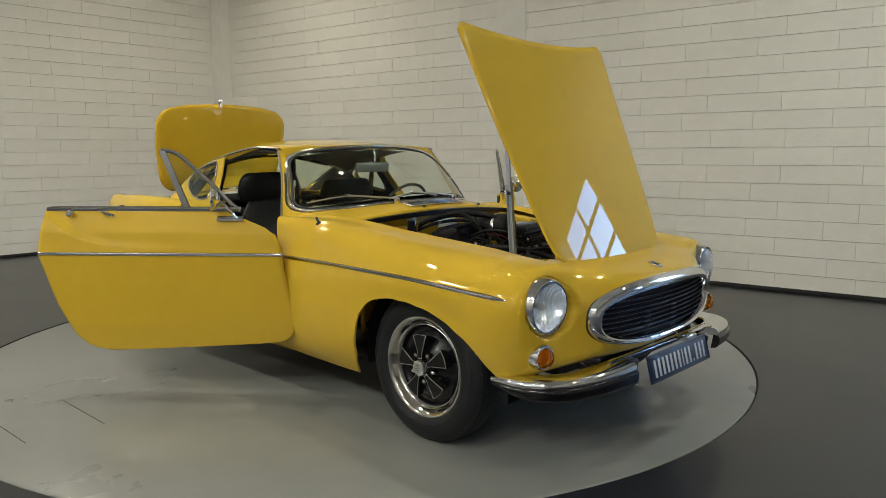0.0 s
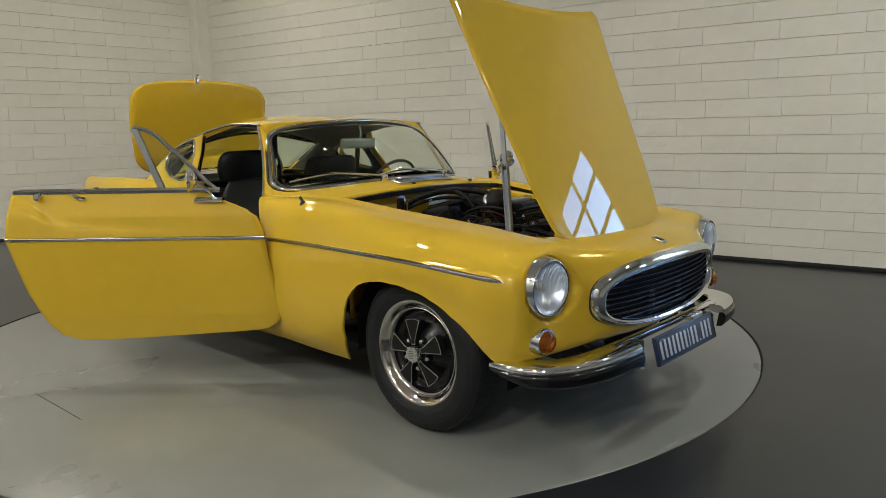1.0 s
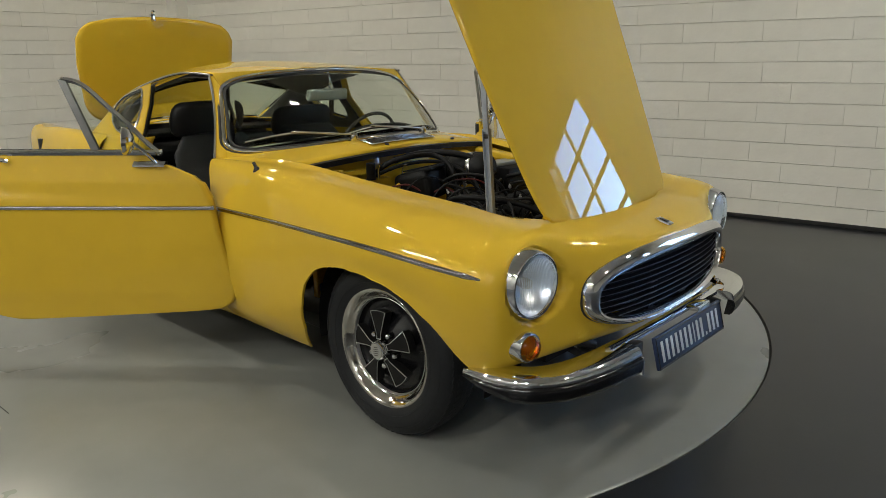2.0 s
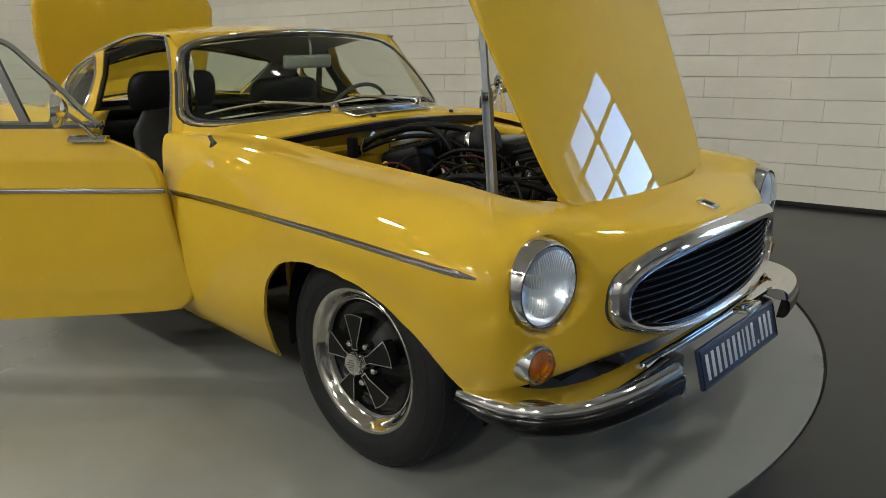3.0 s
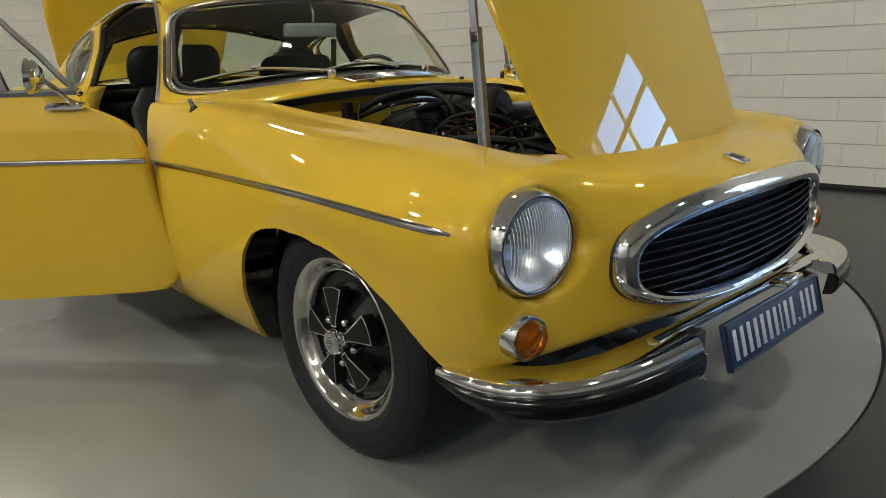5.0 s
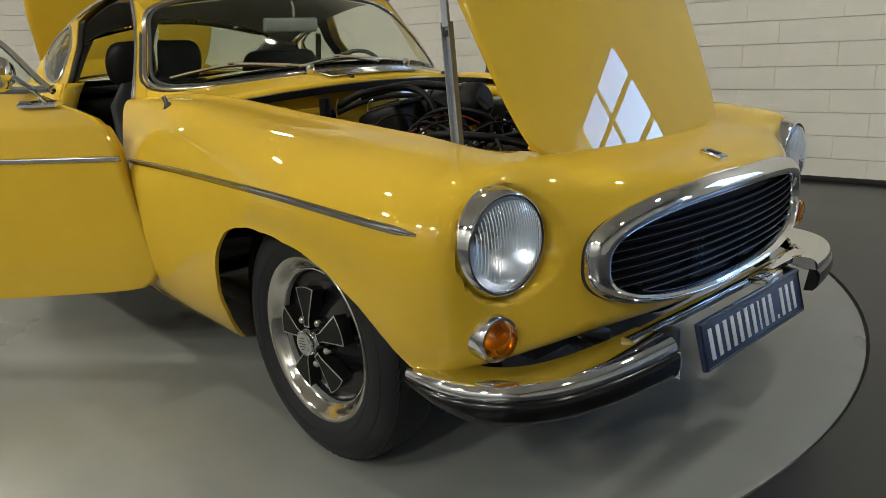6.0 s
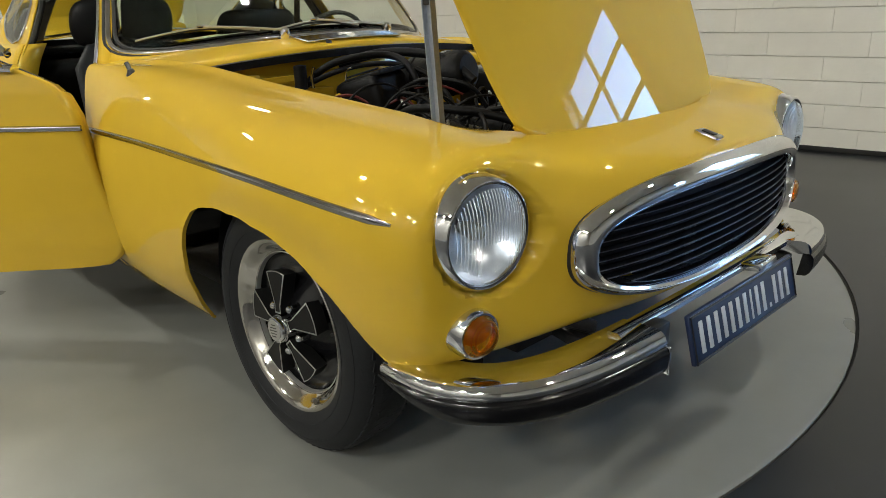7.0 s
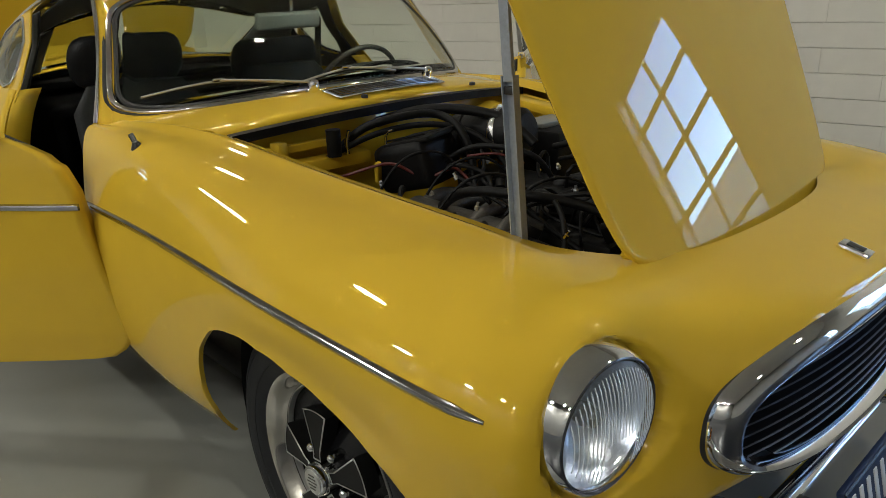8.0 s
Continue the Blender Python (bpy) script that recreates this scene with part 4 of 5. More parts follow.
tip = [min(1.0, 0.72 + 0.28 * (i / 7) ** 0.6) for i in range(46)]
bumper = empty("bumper", Matrix(), "", "", car)
bumper["label"] = "chrome front bumper with black rubber band"
for side in (-1, 1):
    path = HALF if side < 0 else mirrored(HALF)[::-1]

    def rail_of(profile, name, mat, label=""):
        bm = bmesh.new()
        rows = []
        n = len(path)
        for i in range(n):
            t = Vector(path[min(i + 1, n - 1)] - path[max(i - 1, 0)]).normalized()
            out = Vector((t.y, -t.x, 0))
            k = tip[i] if side < 0 else tip[n - 1 - i]
            thin = min(1.0, 0.25 + 0.75 * (i if side < 0 else n - 1 - i) / 12) if profile is PAD else 1.0
            r = ((i if side < 0 else n - 1 - i) / (n - 1)) ** 1.6
            rows.append([bm.verts.new(Vector(path[i]) + out * (u * k) + Vector((0, 0, 0.345 + (v - 0.345) * k * thin * (1 + 0.20 * r) + 0.022 * r))) for u, v in profile])
        m = len(profile)
        for a, b in zip(rows, rows[1:]):
            for j in range(m):
                bm.faces.new((a[j], a[(j + 1) % m], b[(j + 1) % m], b[j]))
        bm.faces.new(rows[0])
        bm.faces.new(rows[-1][::-1])
        return part(name, bm, mat, bumper, label)
    rail_of(UPPER, "bumper_half", CHROME, "chrome bumper half")
    rail_of(PAD, "rubber_band", BUMPERBLACK, "black rubber bumper band")
    part("bracket", block((0.16, 0.035, 0.03), pose(0.60, side * 0.40, 0.345, 0, 12, 0), 0.005), BLACK, bumper, "black bumper bracket")
    if side < 0:
        part("end_cap", block((0.036, 0.006, 0.060), pose(0.7365, side * 0.3495, 0.341), 0.0025), CHROME, bumper, "chrome bumper end cap")
    part("upper_bracket", block((0.030, 0.075, 0.030), pose(0.580, side * 0.405, 0.388, side * 24, -20, side * 20), 0.008), BLACK, bumper, "black bumper bracket")
part("bracket", block((0.040, 0.055, 0.050), pose(0.700, -0.318, 0.372), 0.006), BLACK, bumper, "black bumper bracket")
part("centre_bar", sweep([(0.672, y, 0.392) for y in np.linspace(-0.42, 0.42, 9)], [(-0.014, -0.009), (0.014, -0.009), (0.016, 0.004), (0.008, 0.009), (-0.014, 0.009)][::-1], up=(0, 0, 1)), CHROME, bumper, "narrow chrome centre bar")

plate = part("number_plate", block((0.012, 0.502, 0.108), pose(0.742, 0.0, 0.343, 0, -14, 0), 0.004), BLUEPLATE, car, "blue show plate with white lettering bars")
part("plate_rim", sweep([pose(0.7485, 0.0, 0.343, 0, -14, 0) @ Vector((0, y, z)) for y, z in ((-0.246, -0.049), (0.246, -0.049), (0.246, 0.049), (-0.246, 0.049))], ring(0.003, 6), up=(1, 0, 0), closed=True), BLACK, plate, "dark plate rim")
x = -0.220
for i in range(14):
    w, tall = (0.006, 0.068) if i == 7 else (0.008, 0.010) if i == 10 else (0.014, 0.068)
    part("letter_bar", block((0.003, w, tall), pose(0.7485, 0.0, 0.343, 0, -14, 0) @ Matrix.Translation((0.0005, x + w / 2, (tall - 0.068) / 2)), 0.001), WHITELETTER, plate)
    x += w + 0.0192
part("plate_lamp", block((0.05, 0.09, 0.022), pose(0.705, 0.14, 0.398, 0, -8, 0), 0.006), CHROME, bumper, "small chrome plate holder")


# ---- wheels ----
def wheel(x, side, label):
    m = facing((x, side * 0.662, 0.313), (0, side, 0))
    hub = empty("wheel", Matrix(), "", "", car)
    hub["label"] = label
    R = 0.313
    part("tyre", lathe([(0.200, 0.045), (0.205, 0.068), (0.225, 0.080), (0.252, 0.084), (0.275, 0.078), (0.292, 0.068), (0.304, 0.055), (R, 0.036), (R, -0.036), (0.304, -0.056), (0.292, -0.072), (0.275, -0.084), (0.24, -0.085), (0.205, -0.066), (0.200, -0.045)], n=96, m=m), TYRE, hub, "black road tyre")
    for r, h in ((0.232, 0.0805), (0.272, 0.0785)):
        part("sidewall_rib", lathe([(r - 0.002, h - 0.002), (r, h + 0.0015), (r + 0.002, h - 0.002)], n=96, m=m), TYRE, hub)
    # tread blocks across the running surface
    bm = bmesh.new()
    for i in range(72):
        a = 2 * math.pi * i / 72
        for j, (u, w) in enumerate(((-0.050, 0.016), (-0.026, 0.02), (0.0, 0.02), (0.026, 0.02), (0.048, 0.014))):
            r0 = R - (0.008 if abs(u) > 0.04 else 0.0015)
            b = a + (0.02 if j % 2 else -0.012)
            M = m @ Matrix.Rotation(b, 4, "Z") @ Matrix.Translation((r0 - 0.0012, 0, u)) @ Matrix.Rotation(radians(18 if j % 2 else -12), 4, "X")
            vs = [bm.verts.new(M @ Vector((sx * 0.003, sy * 0.0095, sz * w / 2))) for sx in (-1, 1) for sy in (-1, 1) for sz in (-1, 1)]
            for f in ((0, 1, 3, 2), (4, 6, 7, 5), (0, 4, 5, 1), (2, 3, 7, 6), (0, 2, 6, 4), (1, 5, 7, 3)):
                bm.faces.new([vs[k] for k in f])
    tagged(part("tread", bm, TYRE, hub, smooth=False), kind="stuff")
    part("trim_ring", lathe([(0.172, 0.040), (0.177, 0.043), (0.182, 0.049), (0.187, 0.056), (0.192, 0.0625), (0.197, 0.0675), (0.202, 0.0708), (0.2065, 0.0715), (0.2100, 0.0690), (0.2110, 0.063), (0.2095, 0.056)], n=120, m=m), POLISHED, hub, "polished metal trim ring")
    part("wheel_disc", lathe([(0.1735, 0.042), (0.1715, 0.034), (0.166, 0.020), (0.154, 0.010), (0.138, 0.008), (0.120, 0.014), (0.09, 0.034), (0.05, 0.056), (0.032, 0.062), (0.0, 0.062)], n=96, m=m), GLOSSBLACK, hub, "gloss black wheel centre")
    part("disc_line", lathe([(0.1728, 0.0400), (0.1700, 0.0415), (0.1672, 0.0320), (0.1695, 0.0290)], n=96, m=m), SILVER, hub, "fine bright ring")
    for i in range(5):
        a = 2 * math.pi * i / 5 + radians(97)
        M = m @ Matrix.Rotation(a, 4, "Z")
        arc = [(0.134 * math.cos(b), 0.134 * math.sin(b), 0.0705) for b in np.linspace(-0.285, 0.285, 7)]
        prof = [(0.036, -0.0115, 0.080), (0.052, -0.0105, 0.078)] + arc + [(0.052, 0.0105, 0.078), (0.036, 0.0115, 0.080)]
        n_prof = len(prof)
        top = [M @ Vector(p) for p in prof]
        bm = bmesh.new()
        hi = [bm.verts.new(p) for p in top]
        lo = [bm.verts.new(M @ Vector((x_ * 0.97, y_ * 0.90, z_ - 0.034))) for x_, y_, z_ in prof]
        bm.faces.new(hi)
        for k in range(n_prof):
            bm.faces.new((hi[k], lo[k], lo[(k + 1) % n_prof], hi[(k + 1) % n_prof]))
        spoke = part("spoke", bm, SPOKEBLACK, hub, sharp=25)
        lift = m.to_3x3() @ Vector((0, 0, 0.0006))
        inner = [M @ Vector((x_ + 0.004 * (1 if x_ < 0.1 else -0.35), y_ * 0.90, z_)) for x_, y_, z_ in prof]
        bm = sheet([[p + lift for p in top], [p + lift * 2.2 for p in inner]], close=True)
        part("spoke_outline", bm, SILVER, spoke, "thin silver outline", solid=0.0010, offset=0.0)
        M2 = m @ Matrix.Rotation(a + math.pi / 5, 4, "Z") @ Matrix.Translation((0.058, 0, 0.052))
        part("wheel_nut", lathe([(0.0105, -0.01), (0.0105, 0.014), (0.0095, 0.021), (0.005, 0.0255), (0.0, 0.0265)], n=16, m=M2), CHROME, hub, "chrome wheel nut")
    part("hub_cap", lathe([(0.034, 0.050), (0.033, 0.090), (0.0305, 0.0955), (0.027, 0.097), (0.0, 0.098)], n=32, m=m), CHROME, hub, "silver hub cap")
    part("cap_inlay", lathe([(0.0255, 0.0965), (0.0250, 0.0990), (0.0, 0.0996)], n=32, m=m), SILVER, hub, "brushed silver cap inlay")
    for i in range(5):
        part("cap_bar", block((0.030 - 0.006 * abs(i - 2), 0.0022, 0.001), m @ Matrix.Translation((0, 0.007 * (i - 2), 0.0998)) @ pose(0, 0, 0, 0, 0, 8)), ALLOY, hub, smooth=False)
    part("valve", tube([tuple(m @ Vector((0.160, 0.02, 0.022))), tuple(m @ Vector((0.157, 0.022, 0.050)))], 0.004, n=8, smooth=4), RUBBER, hub)
    part("brake_drum", lathe([(0.15, -0.06), (0.15, 0.004), (0.0, 0.006)], n=32, m=m), DARK, hub)


wheel(0.0, -1, "front wheel with chrome trim ring and silver-outlined spokes")
wheel(0.0, 1, "front wheel with chrome trim ring and silver-outlined spokes")
wheel(-2.45, -1, "rear wheel with chrome trim ring")
wheel(-2.45, 1, "rear wheel with chrome trim ring")


# ---- scuttle fittings ----
def wiper(pivot, blade_ab, meet):
    """A wiper: pivot on the scuttle, arm and blade lying on the glass."""
    def on(a, b, lift):
        return np.array(screen(a, b)) + (lift * 0.75, 0, lift)
    pivot = np.array(pivot)
    w = part("wiper", lathe([(0.015, -0.012), (0.015, 0.010), (0.010, 0.018), (0.0, 0.020)], n=16, m=facing(pivot, (0.5, 0, 0.86))), CHROME, car, "chrome wiper lying on the windscreen")
    mid = on(*meet, 0.020)
    part("arm", tube([tuple(pivot + (0, 0, 0.012)), tuple(pivot * 0.7 + mid * 0.3 + (0.006, 0, 0.010)), tuple(mid)], 0.0035, n=8, smooth=16), SILVER, w)
    part("arm_joint", block((0.010, 0.035, 0.008), Matrix.Translation(mid) @ pose(0, 0, 0, 0, -40, 0), 0.003), CHROME, w)
    blade = [on(a, b, h) for (a, b), h in zip(blade_ab, (0.009, 0.013, 0.016, 0.013, 0.009))]
    part("blade", tube([tuple(p) for p in blade], 0.0032, n=6, smooth=20), SILVER, w)
    part("blade_rubber", tube([tuple(p - (0.004, 0, 0.005)) for p in blade], 0.003, n=5, smooth=16), RUBBER, w)


wiper((-0.715, -0.205, 0.930), ((-0.90, 0.118), (-0.77, 0.128), (-0.64, 0.122), (-0.52, 0.098), (-0.40, 0.06)), (-0.64, 0.122))
wiper((-0.690, 0.195, 0.930), ((-0.34, 0.045), (-0.22, 0.07), (-0.10, 0.08), (0.03, 0.066), (0.15, 0.04)), (-0.12, 0.08))


def scuttle_at(x, y, lift=0.0):
    """A point on the scuttle, by its place in the plan."""
    q = y / 0.6
    low, top = bonnet_rear(q), screen(q, 0)
    r = (x - low[0]) / (top[0] - low[0])
    return np.array((x, y, low[2] + (top[2] - low[2]) * r + 0.006 * math.sin(math.pi * min(1, max(0, r))) + lift))


outline = [(-0.615, -0.19), (-0.607, 0.0), (-0.615, 0.19), (-0.685, 0.195), (-0.672, 0.0), (-0.685, -0.195)]
loop = []
for (x0, y0), (x1, y1) in zip(outline, outline[1:] + outline[:1]):
    loop += [scuttle_at(x0 + (x1 - x0) * k, y0 + (y1 - y0) * k, 0.006) for k in np.linspace(0, 1, 8, endpoint=False)]
vent = part("air_intake", sweep(loop, ring(0.005, 8, 1.2, 0.6), closed=True), TRIM, car, "chrome-edged scuttle air intake")
# No opening is cut: a black sheet gives the shade under the louvres.
part("opening_shade", sheet([[scuttle_at(x - 0.010 * (abs(y) / 0.2) ** 2, y, 0.003) for y in np.linspace(-0.188, 0.188, 13)] for x in (-0.611, -0.640, -0.674)]), BLACK, vent, "black sheet standing in for the shaded opening under the louvres")
for i in range(5):
    x = -0.620 - i * 0.0115
    part("louvre", sweep([scuttle_at(x - 0.010 * (abs(y) / 0.2) ** 2, y, 0.006) for y in np.linspace(-0.185, 0.185, 9)], [(-0.0024, -0.001), (0.0024, 0.0), (0.0024, 0.002), (-0.0024, 0.001)]), BELTTRIM, vent)
for y in (-0.12, 0.30):
    part("washer_nozzle", lathe([(0.010, 0.0), (0.009, 0.008), (0.0, 0.011)], n=12, m=Matrix.Translation(tuple(scuttle_at(-0.60, y, -0.002)))), RUBBER, car, "small black washer nozzle")
aerial = part("aerial_base", lathe([(0.016, -0.006), (0.015, 0.004), (0.010, 0.012), (0.007, 0.018), (0.0, 0.020)], n=24, m=facing((-0.69, -0.715, 0.846), (0.1, -0.25, 1))), BLACK, car, "short black aerial base")
part("aerial_stub", tube([(-0.69, -0.718, 0.858), (-0.701, -0.722, 0.880)], 0.0065, n=8, smooth=4), BLACK, aerial)
part("aerial_collar", lathe([(0.0165, -0.004), (0.018, -0.002), (0.0165, 0.002)], n=24, m=facing((-0.69, -0.715, 0.846), (0.1, -0.25, 1))), TRIM, aerial)


# ---- cabin ----
def seat(y, dx):
    s = part("seat_cushion", block((0.50, 0.48, 0.16), pose(-1.45 + dx, y, 0.44, 0, -6, 0), 0.06, seg=4), LEATHER, car, "black leather bucket seat")
    G = []
    for u in np.linspace(0, 1, 16):
        w = np.interp(u, [0, 0.2, 0.8, 1], [0.23, 0.25, 0.235, 0.17])
        d = np.interp(u, [0, 0.5, 1], [0.075, 0.065, 0.045])
        c = np.array((-1.60 - 0.13 * u + dx, y, 0.48 + 0.42 * u))
        G.append([c + np.array((d * math.cos(t) + 0.02 * (abs(math.sin(t)) ** 3), w * math.sin(t), 0)) for t in np.linspace(0, 2 * math.pi, 28, endpoint=False)])
    G.append([np.mean(G[-1], axis=0) + (0, 0, 0.012)] * 28)
    part("backrest", sheet(G, close=True), LEATHER, s, "black leather backrest")
    G = []
    for t in np.linspace(0, math.pi, 12):
        c = np.array((-1.755 + dx, y, 0.945 + 0.5 * dx)) + np.array((-0.02 * math.cos(t), 0, -0.090 * math.cos(t)))
        k = max(0.05, math.sin(t) ** 0.24)
        G.append([c + np.array((0.055 * k * math.cos(a), 0.203 * k * math.copysign(abs(math.sin(a)) ** 0.5, math.sin(a)), 0)) for a in np.linspace(0, 2 * math.pi, 24, endpoint=False)])
    part("headrest", sheet(G, close=True), LEATHER, s, "padded black headrest")


seat(-0.325, 0.06)
seat(0.335, -0.05)
part("rear_bench", block((0.45, 1.05, 0.40), pose(-2.20, 0, 0.62), 0.06, seg=3), CLOTH, car, "black rear bench")
part("parcel_shelf", block((0.36, 1.05, 0.03), pose(-2.40, 0, 0.86), 0.01), CLOTH, car, "black parcel shelf")
G = loft([[(-1.0, -0.56, 0.84), (-0.80, 0, 0.885), (-1.0, 0.56, 0.84)], [(-1.07, -0.59, 0.870), (-0.99, 0, 0.905), (-1.07, 0.59, 0.870)], [(-1.13, -0.61, 0.86), (-1.11, 0, 0.88), (-1.13, 0.61, 0.86)], [(-1.09, -0.60, 0.66), (-1.07, 0, 0.66), (-1.09, 0.60, 0.66)]], 24, 16)
dash = part("dashboard", sheet(G), LEATHER, car, "black padded dashboard", solid=0.02)
G = [[(-1.06 - 0.06 * (1 - math.cos(a)) - 0.08 * k, 0.34 + 0.19 * math.cos(t), 0.872 + 0.055 * math.sin(t) * (1 - 0.15 * k)) for t in np.linspace(0, math.pi, 14)] for k, a in zip(np.linspace(0, 1, 6), np.linspace(0, 1, 6))]
part("instrument_hood", sheet(G), LEATHER, dash, "black instrument hood", solid=0.012)
sw = facing((-1.235, 0.325, 0.812), (-0.90, 0, 0.42))
wheel_pts = [sw @ Vector((0.19 * math.cos(a), 0.19 * math.sin(a), 0)) for a in np.linspace(0, 2 * math.pi, 56, endpoint=False)]
steer = part("steering_wheel", sweep(wheel_pts, ring(0.009, 10), up=tuple(sw.to_3x3() @ Vector((0, 0, 1))), closed=True), WHEELRIM, car, "dark grey two-spoke steering wheel")
for a in (0.15, math.pi - 0.15):
    part("spoke", sweep([sw @ Vector((0.03 * math.cos(a), 0.03 * math.sin(a), -0.03)), sw @ Vector((0.185 * math.cos(a), 0.185 * math.sin(a), 0))], [(-0.014, -0.003), (0.014, -0.003), (0.014, 0.003), (-0.014, 0.003)], up=tuple(sw.to_3x3() @ Vector((0, 0, 1)))), STEEL, steer)
part("boss", lathe([(0.05, -0.04), (0.045, -0.02), (0.0, -0.015)], n=24, m=sw), BLACK, steer)
part("column", tube([tuple(sw @ Vector((0, 0, -0.03))), tuple(sw @ Vector((0, 0, -0.25)))], 0.025, n=12, smooth=4), BLACK, steer)
mir = part("rear_view_mirror", block((0.025, 0.240, 0.054), pose(-1.145, 0.005, 1.092, 0, 10, 0), 0.0115, seg=4), MIRRORBACK, car, "grey interior mirror on a stalk")
part("stalk", tube([(-1.13, 0.01, 1.12), (-1.13, 0.012, 1.16), (-1.15, 0.012, 1.195)], 0.006, n=8, smooth=8), TRIM, mir)
part("mirror_glass", block((0.003, 0.215, 0.042), pose(-1.159, 0.005, 1.097, 0, 10, 0), 0.001), MIRROR, mir)
part("cabin_floor", block((1.5, 1.2, 0.04), pose(-1.6, 0, 0.30), 0.01), CLOTH, car, "black carpet")
part("seat_belt", sweep(curve([(-1.80, 0.57, 1.08), (-1.82, 0.565, 0.9), (-1.84, 0.56, 0.6)], 10), [(-0.002, -0.022), (0.002, -0.022), (0.002, 0.022), (-0.002, 0.022)], up=(1, 0, 0)), BLACK, car, "black seat belt")


# ---- engine bay ----
part("bulkhead", block((0.03, 1.02, 0.56), pose(-0.64, 0, 0.58), 0.004), PAINT, car, "yellow painted bulkhead")
for side in (-1, 1):
    G = loft([[(-0.64, side * 0.46, 0.36), (-0.2, side * 0.46, 0.36), (0.32, side * 0.42, 0.36)], [(-0.64, side * 0.47, 0.66), (-0.2, side * 0.45, 0.66), (0.32, side * 0.38, 0.64)], [(-0.64, side * 0.50, 0.70), (-0.2, side * 0.475, 0.69), (0.30, side * 0.41, 0.67)], [(-0.64, side * 0.536, 0.84), (-0.2, side * 0.49, 0.795), (0.30, side * 0.41, 0.74)]], 16, 16)
    part("inner_wing", sheet(G), PAINT, car, "yellow painted inner wing", solid=0.004)
part("bay_floor", block((1.14, 1.0, 0.03), pose(-0.07, 0, 0.345)), DARK, car, smooth=False)
part("radiator", block((0.05, 0.62, 0.34), pose(0.34, 0, 0.50), 0.012), BAYBLACK, car, "black radiator")
eng = part("engine_block", block((0.62, 0.26, 0.30), pose(-0.14, 0.06, 0.48), 0.02), ENGINE, car, "dark engine with hoses and cables")
part("rocker_cover", block((0.54, 0.15, 0.09), pose(-0.12, 0.08, 0.66), 0.03, seg=4), ENGINE, eng, "dark rocker cover")
part("oil_cap", lathe([(0.03, 0), (0.03, 0.02), (0.0, 0.024)], n=20, m=Matrix.Translation((0.04, 0.08, 0.705))), BAYBLACK, eng)
part("exhaust_manifold", block((0.34, 0.10, 0.05), pose(-0.17, -0.20, 0.645, 8, 4, 6), 0.018, seg=3), ALLOY, eng, "dull grey cast manifold")
for i in range(4):
    x = -0.31 + i * 0.092
    part("inlet_pipe", tube([(x, -0.05, 0.66), (x, -0.14, 0.672), (x, -0.22, 0.63)], 0.020, n=12, smooth=12), ALLOY, eng)
    part("spark_plug_lead", tube([(x + 0.03, -0.02, 0.70), (x + 0.04, -0.10, 0.735), (-0.05 + 0.03 * i, -0.16, 0.70)], 0.0045, n=8, smooth=14), BAYBLACK, eng)
# black air box with a bevelled lid and a round canister beside it
air = part("air_box", block((0.18, 0.16, 0.13), pose(-0.42, -0.095, 0.742, 4, -14, 10), 0.028, seg=3), BAYBLACK, car, "black air box on the engine")
part("air_box_lid", block((0.15, 0.13, 0.014), pose(-0.405, -0.098, 0.808, 4, -14, 10), 0.005), ENGINE, air)
for dy in (-0.05, 0.0, 0.05):
    part("lid_rib", block((0.13, 0.006, 0.006), pose(-0.402, -0.098 + dy, 0.816, 4, -14, 10), 0.002), ENGINE, air)
CAN = facing((-0.47, 0.10, 0.775), (0.92, 0.15, 0.12))
can = part("air_filter", lathe([(0.0, 0.24), (0.050, 0.238), (0.064, 0.225), (0.068, 0.20), (0.068, 0.03), (0.060, 0.006), (0.0, 0.0)], n=40, m=CAN), BAYBLACK, car, "round black air filter canister")
part("clamp_band", lathe([(0.069, 0.150), (0.071, 0.154), (0.071, 0.166), (0.069, 0.170)], n=40, m=CAN), TRIM, can)
part("canister_rib", lathe([(0.066, 0.04), (0.072, 0.045), (0.072, 0.055), (0.066, 0.06)], n=40, m=CAN), BAYBLACK, can)
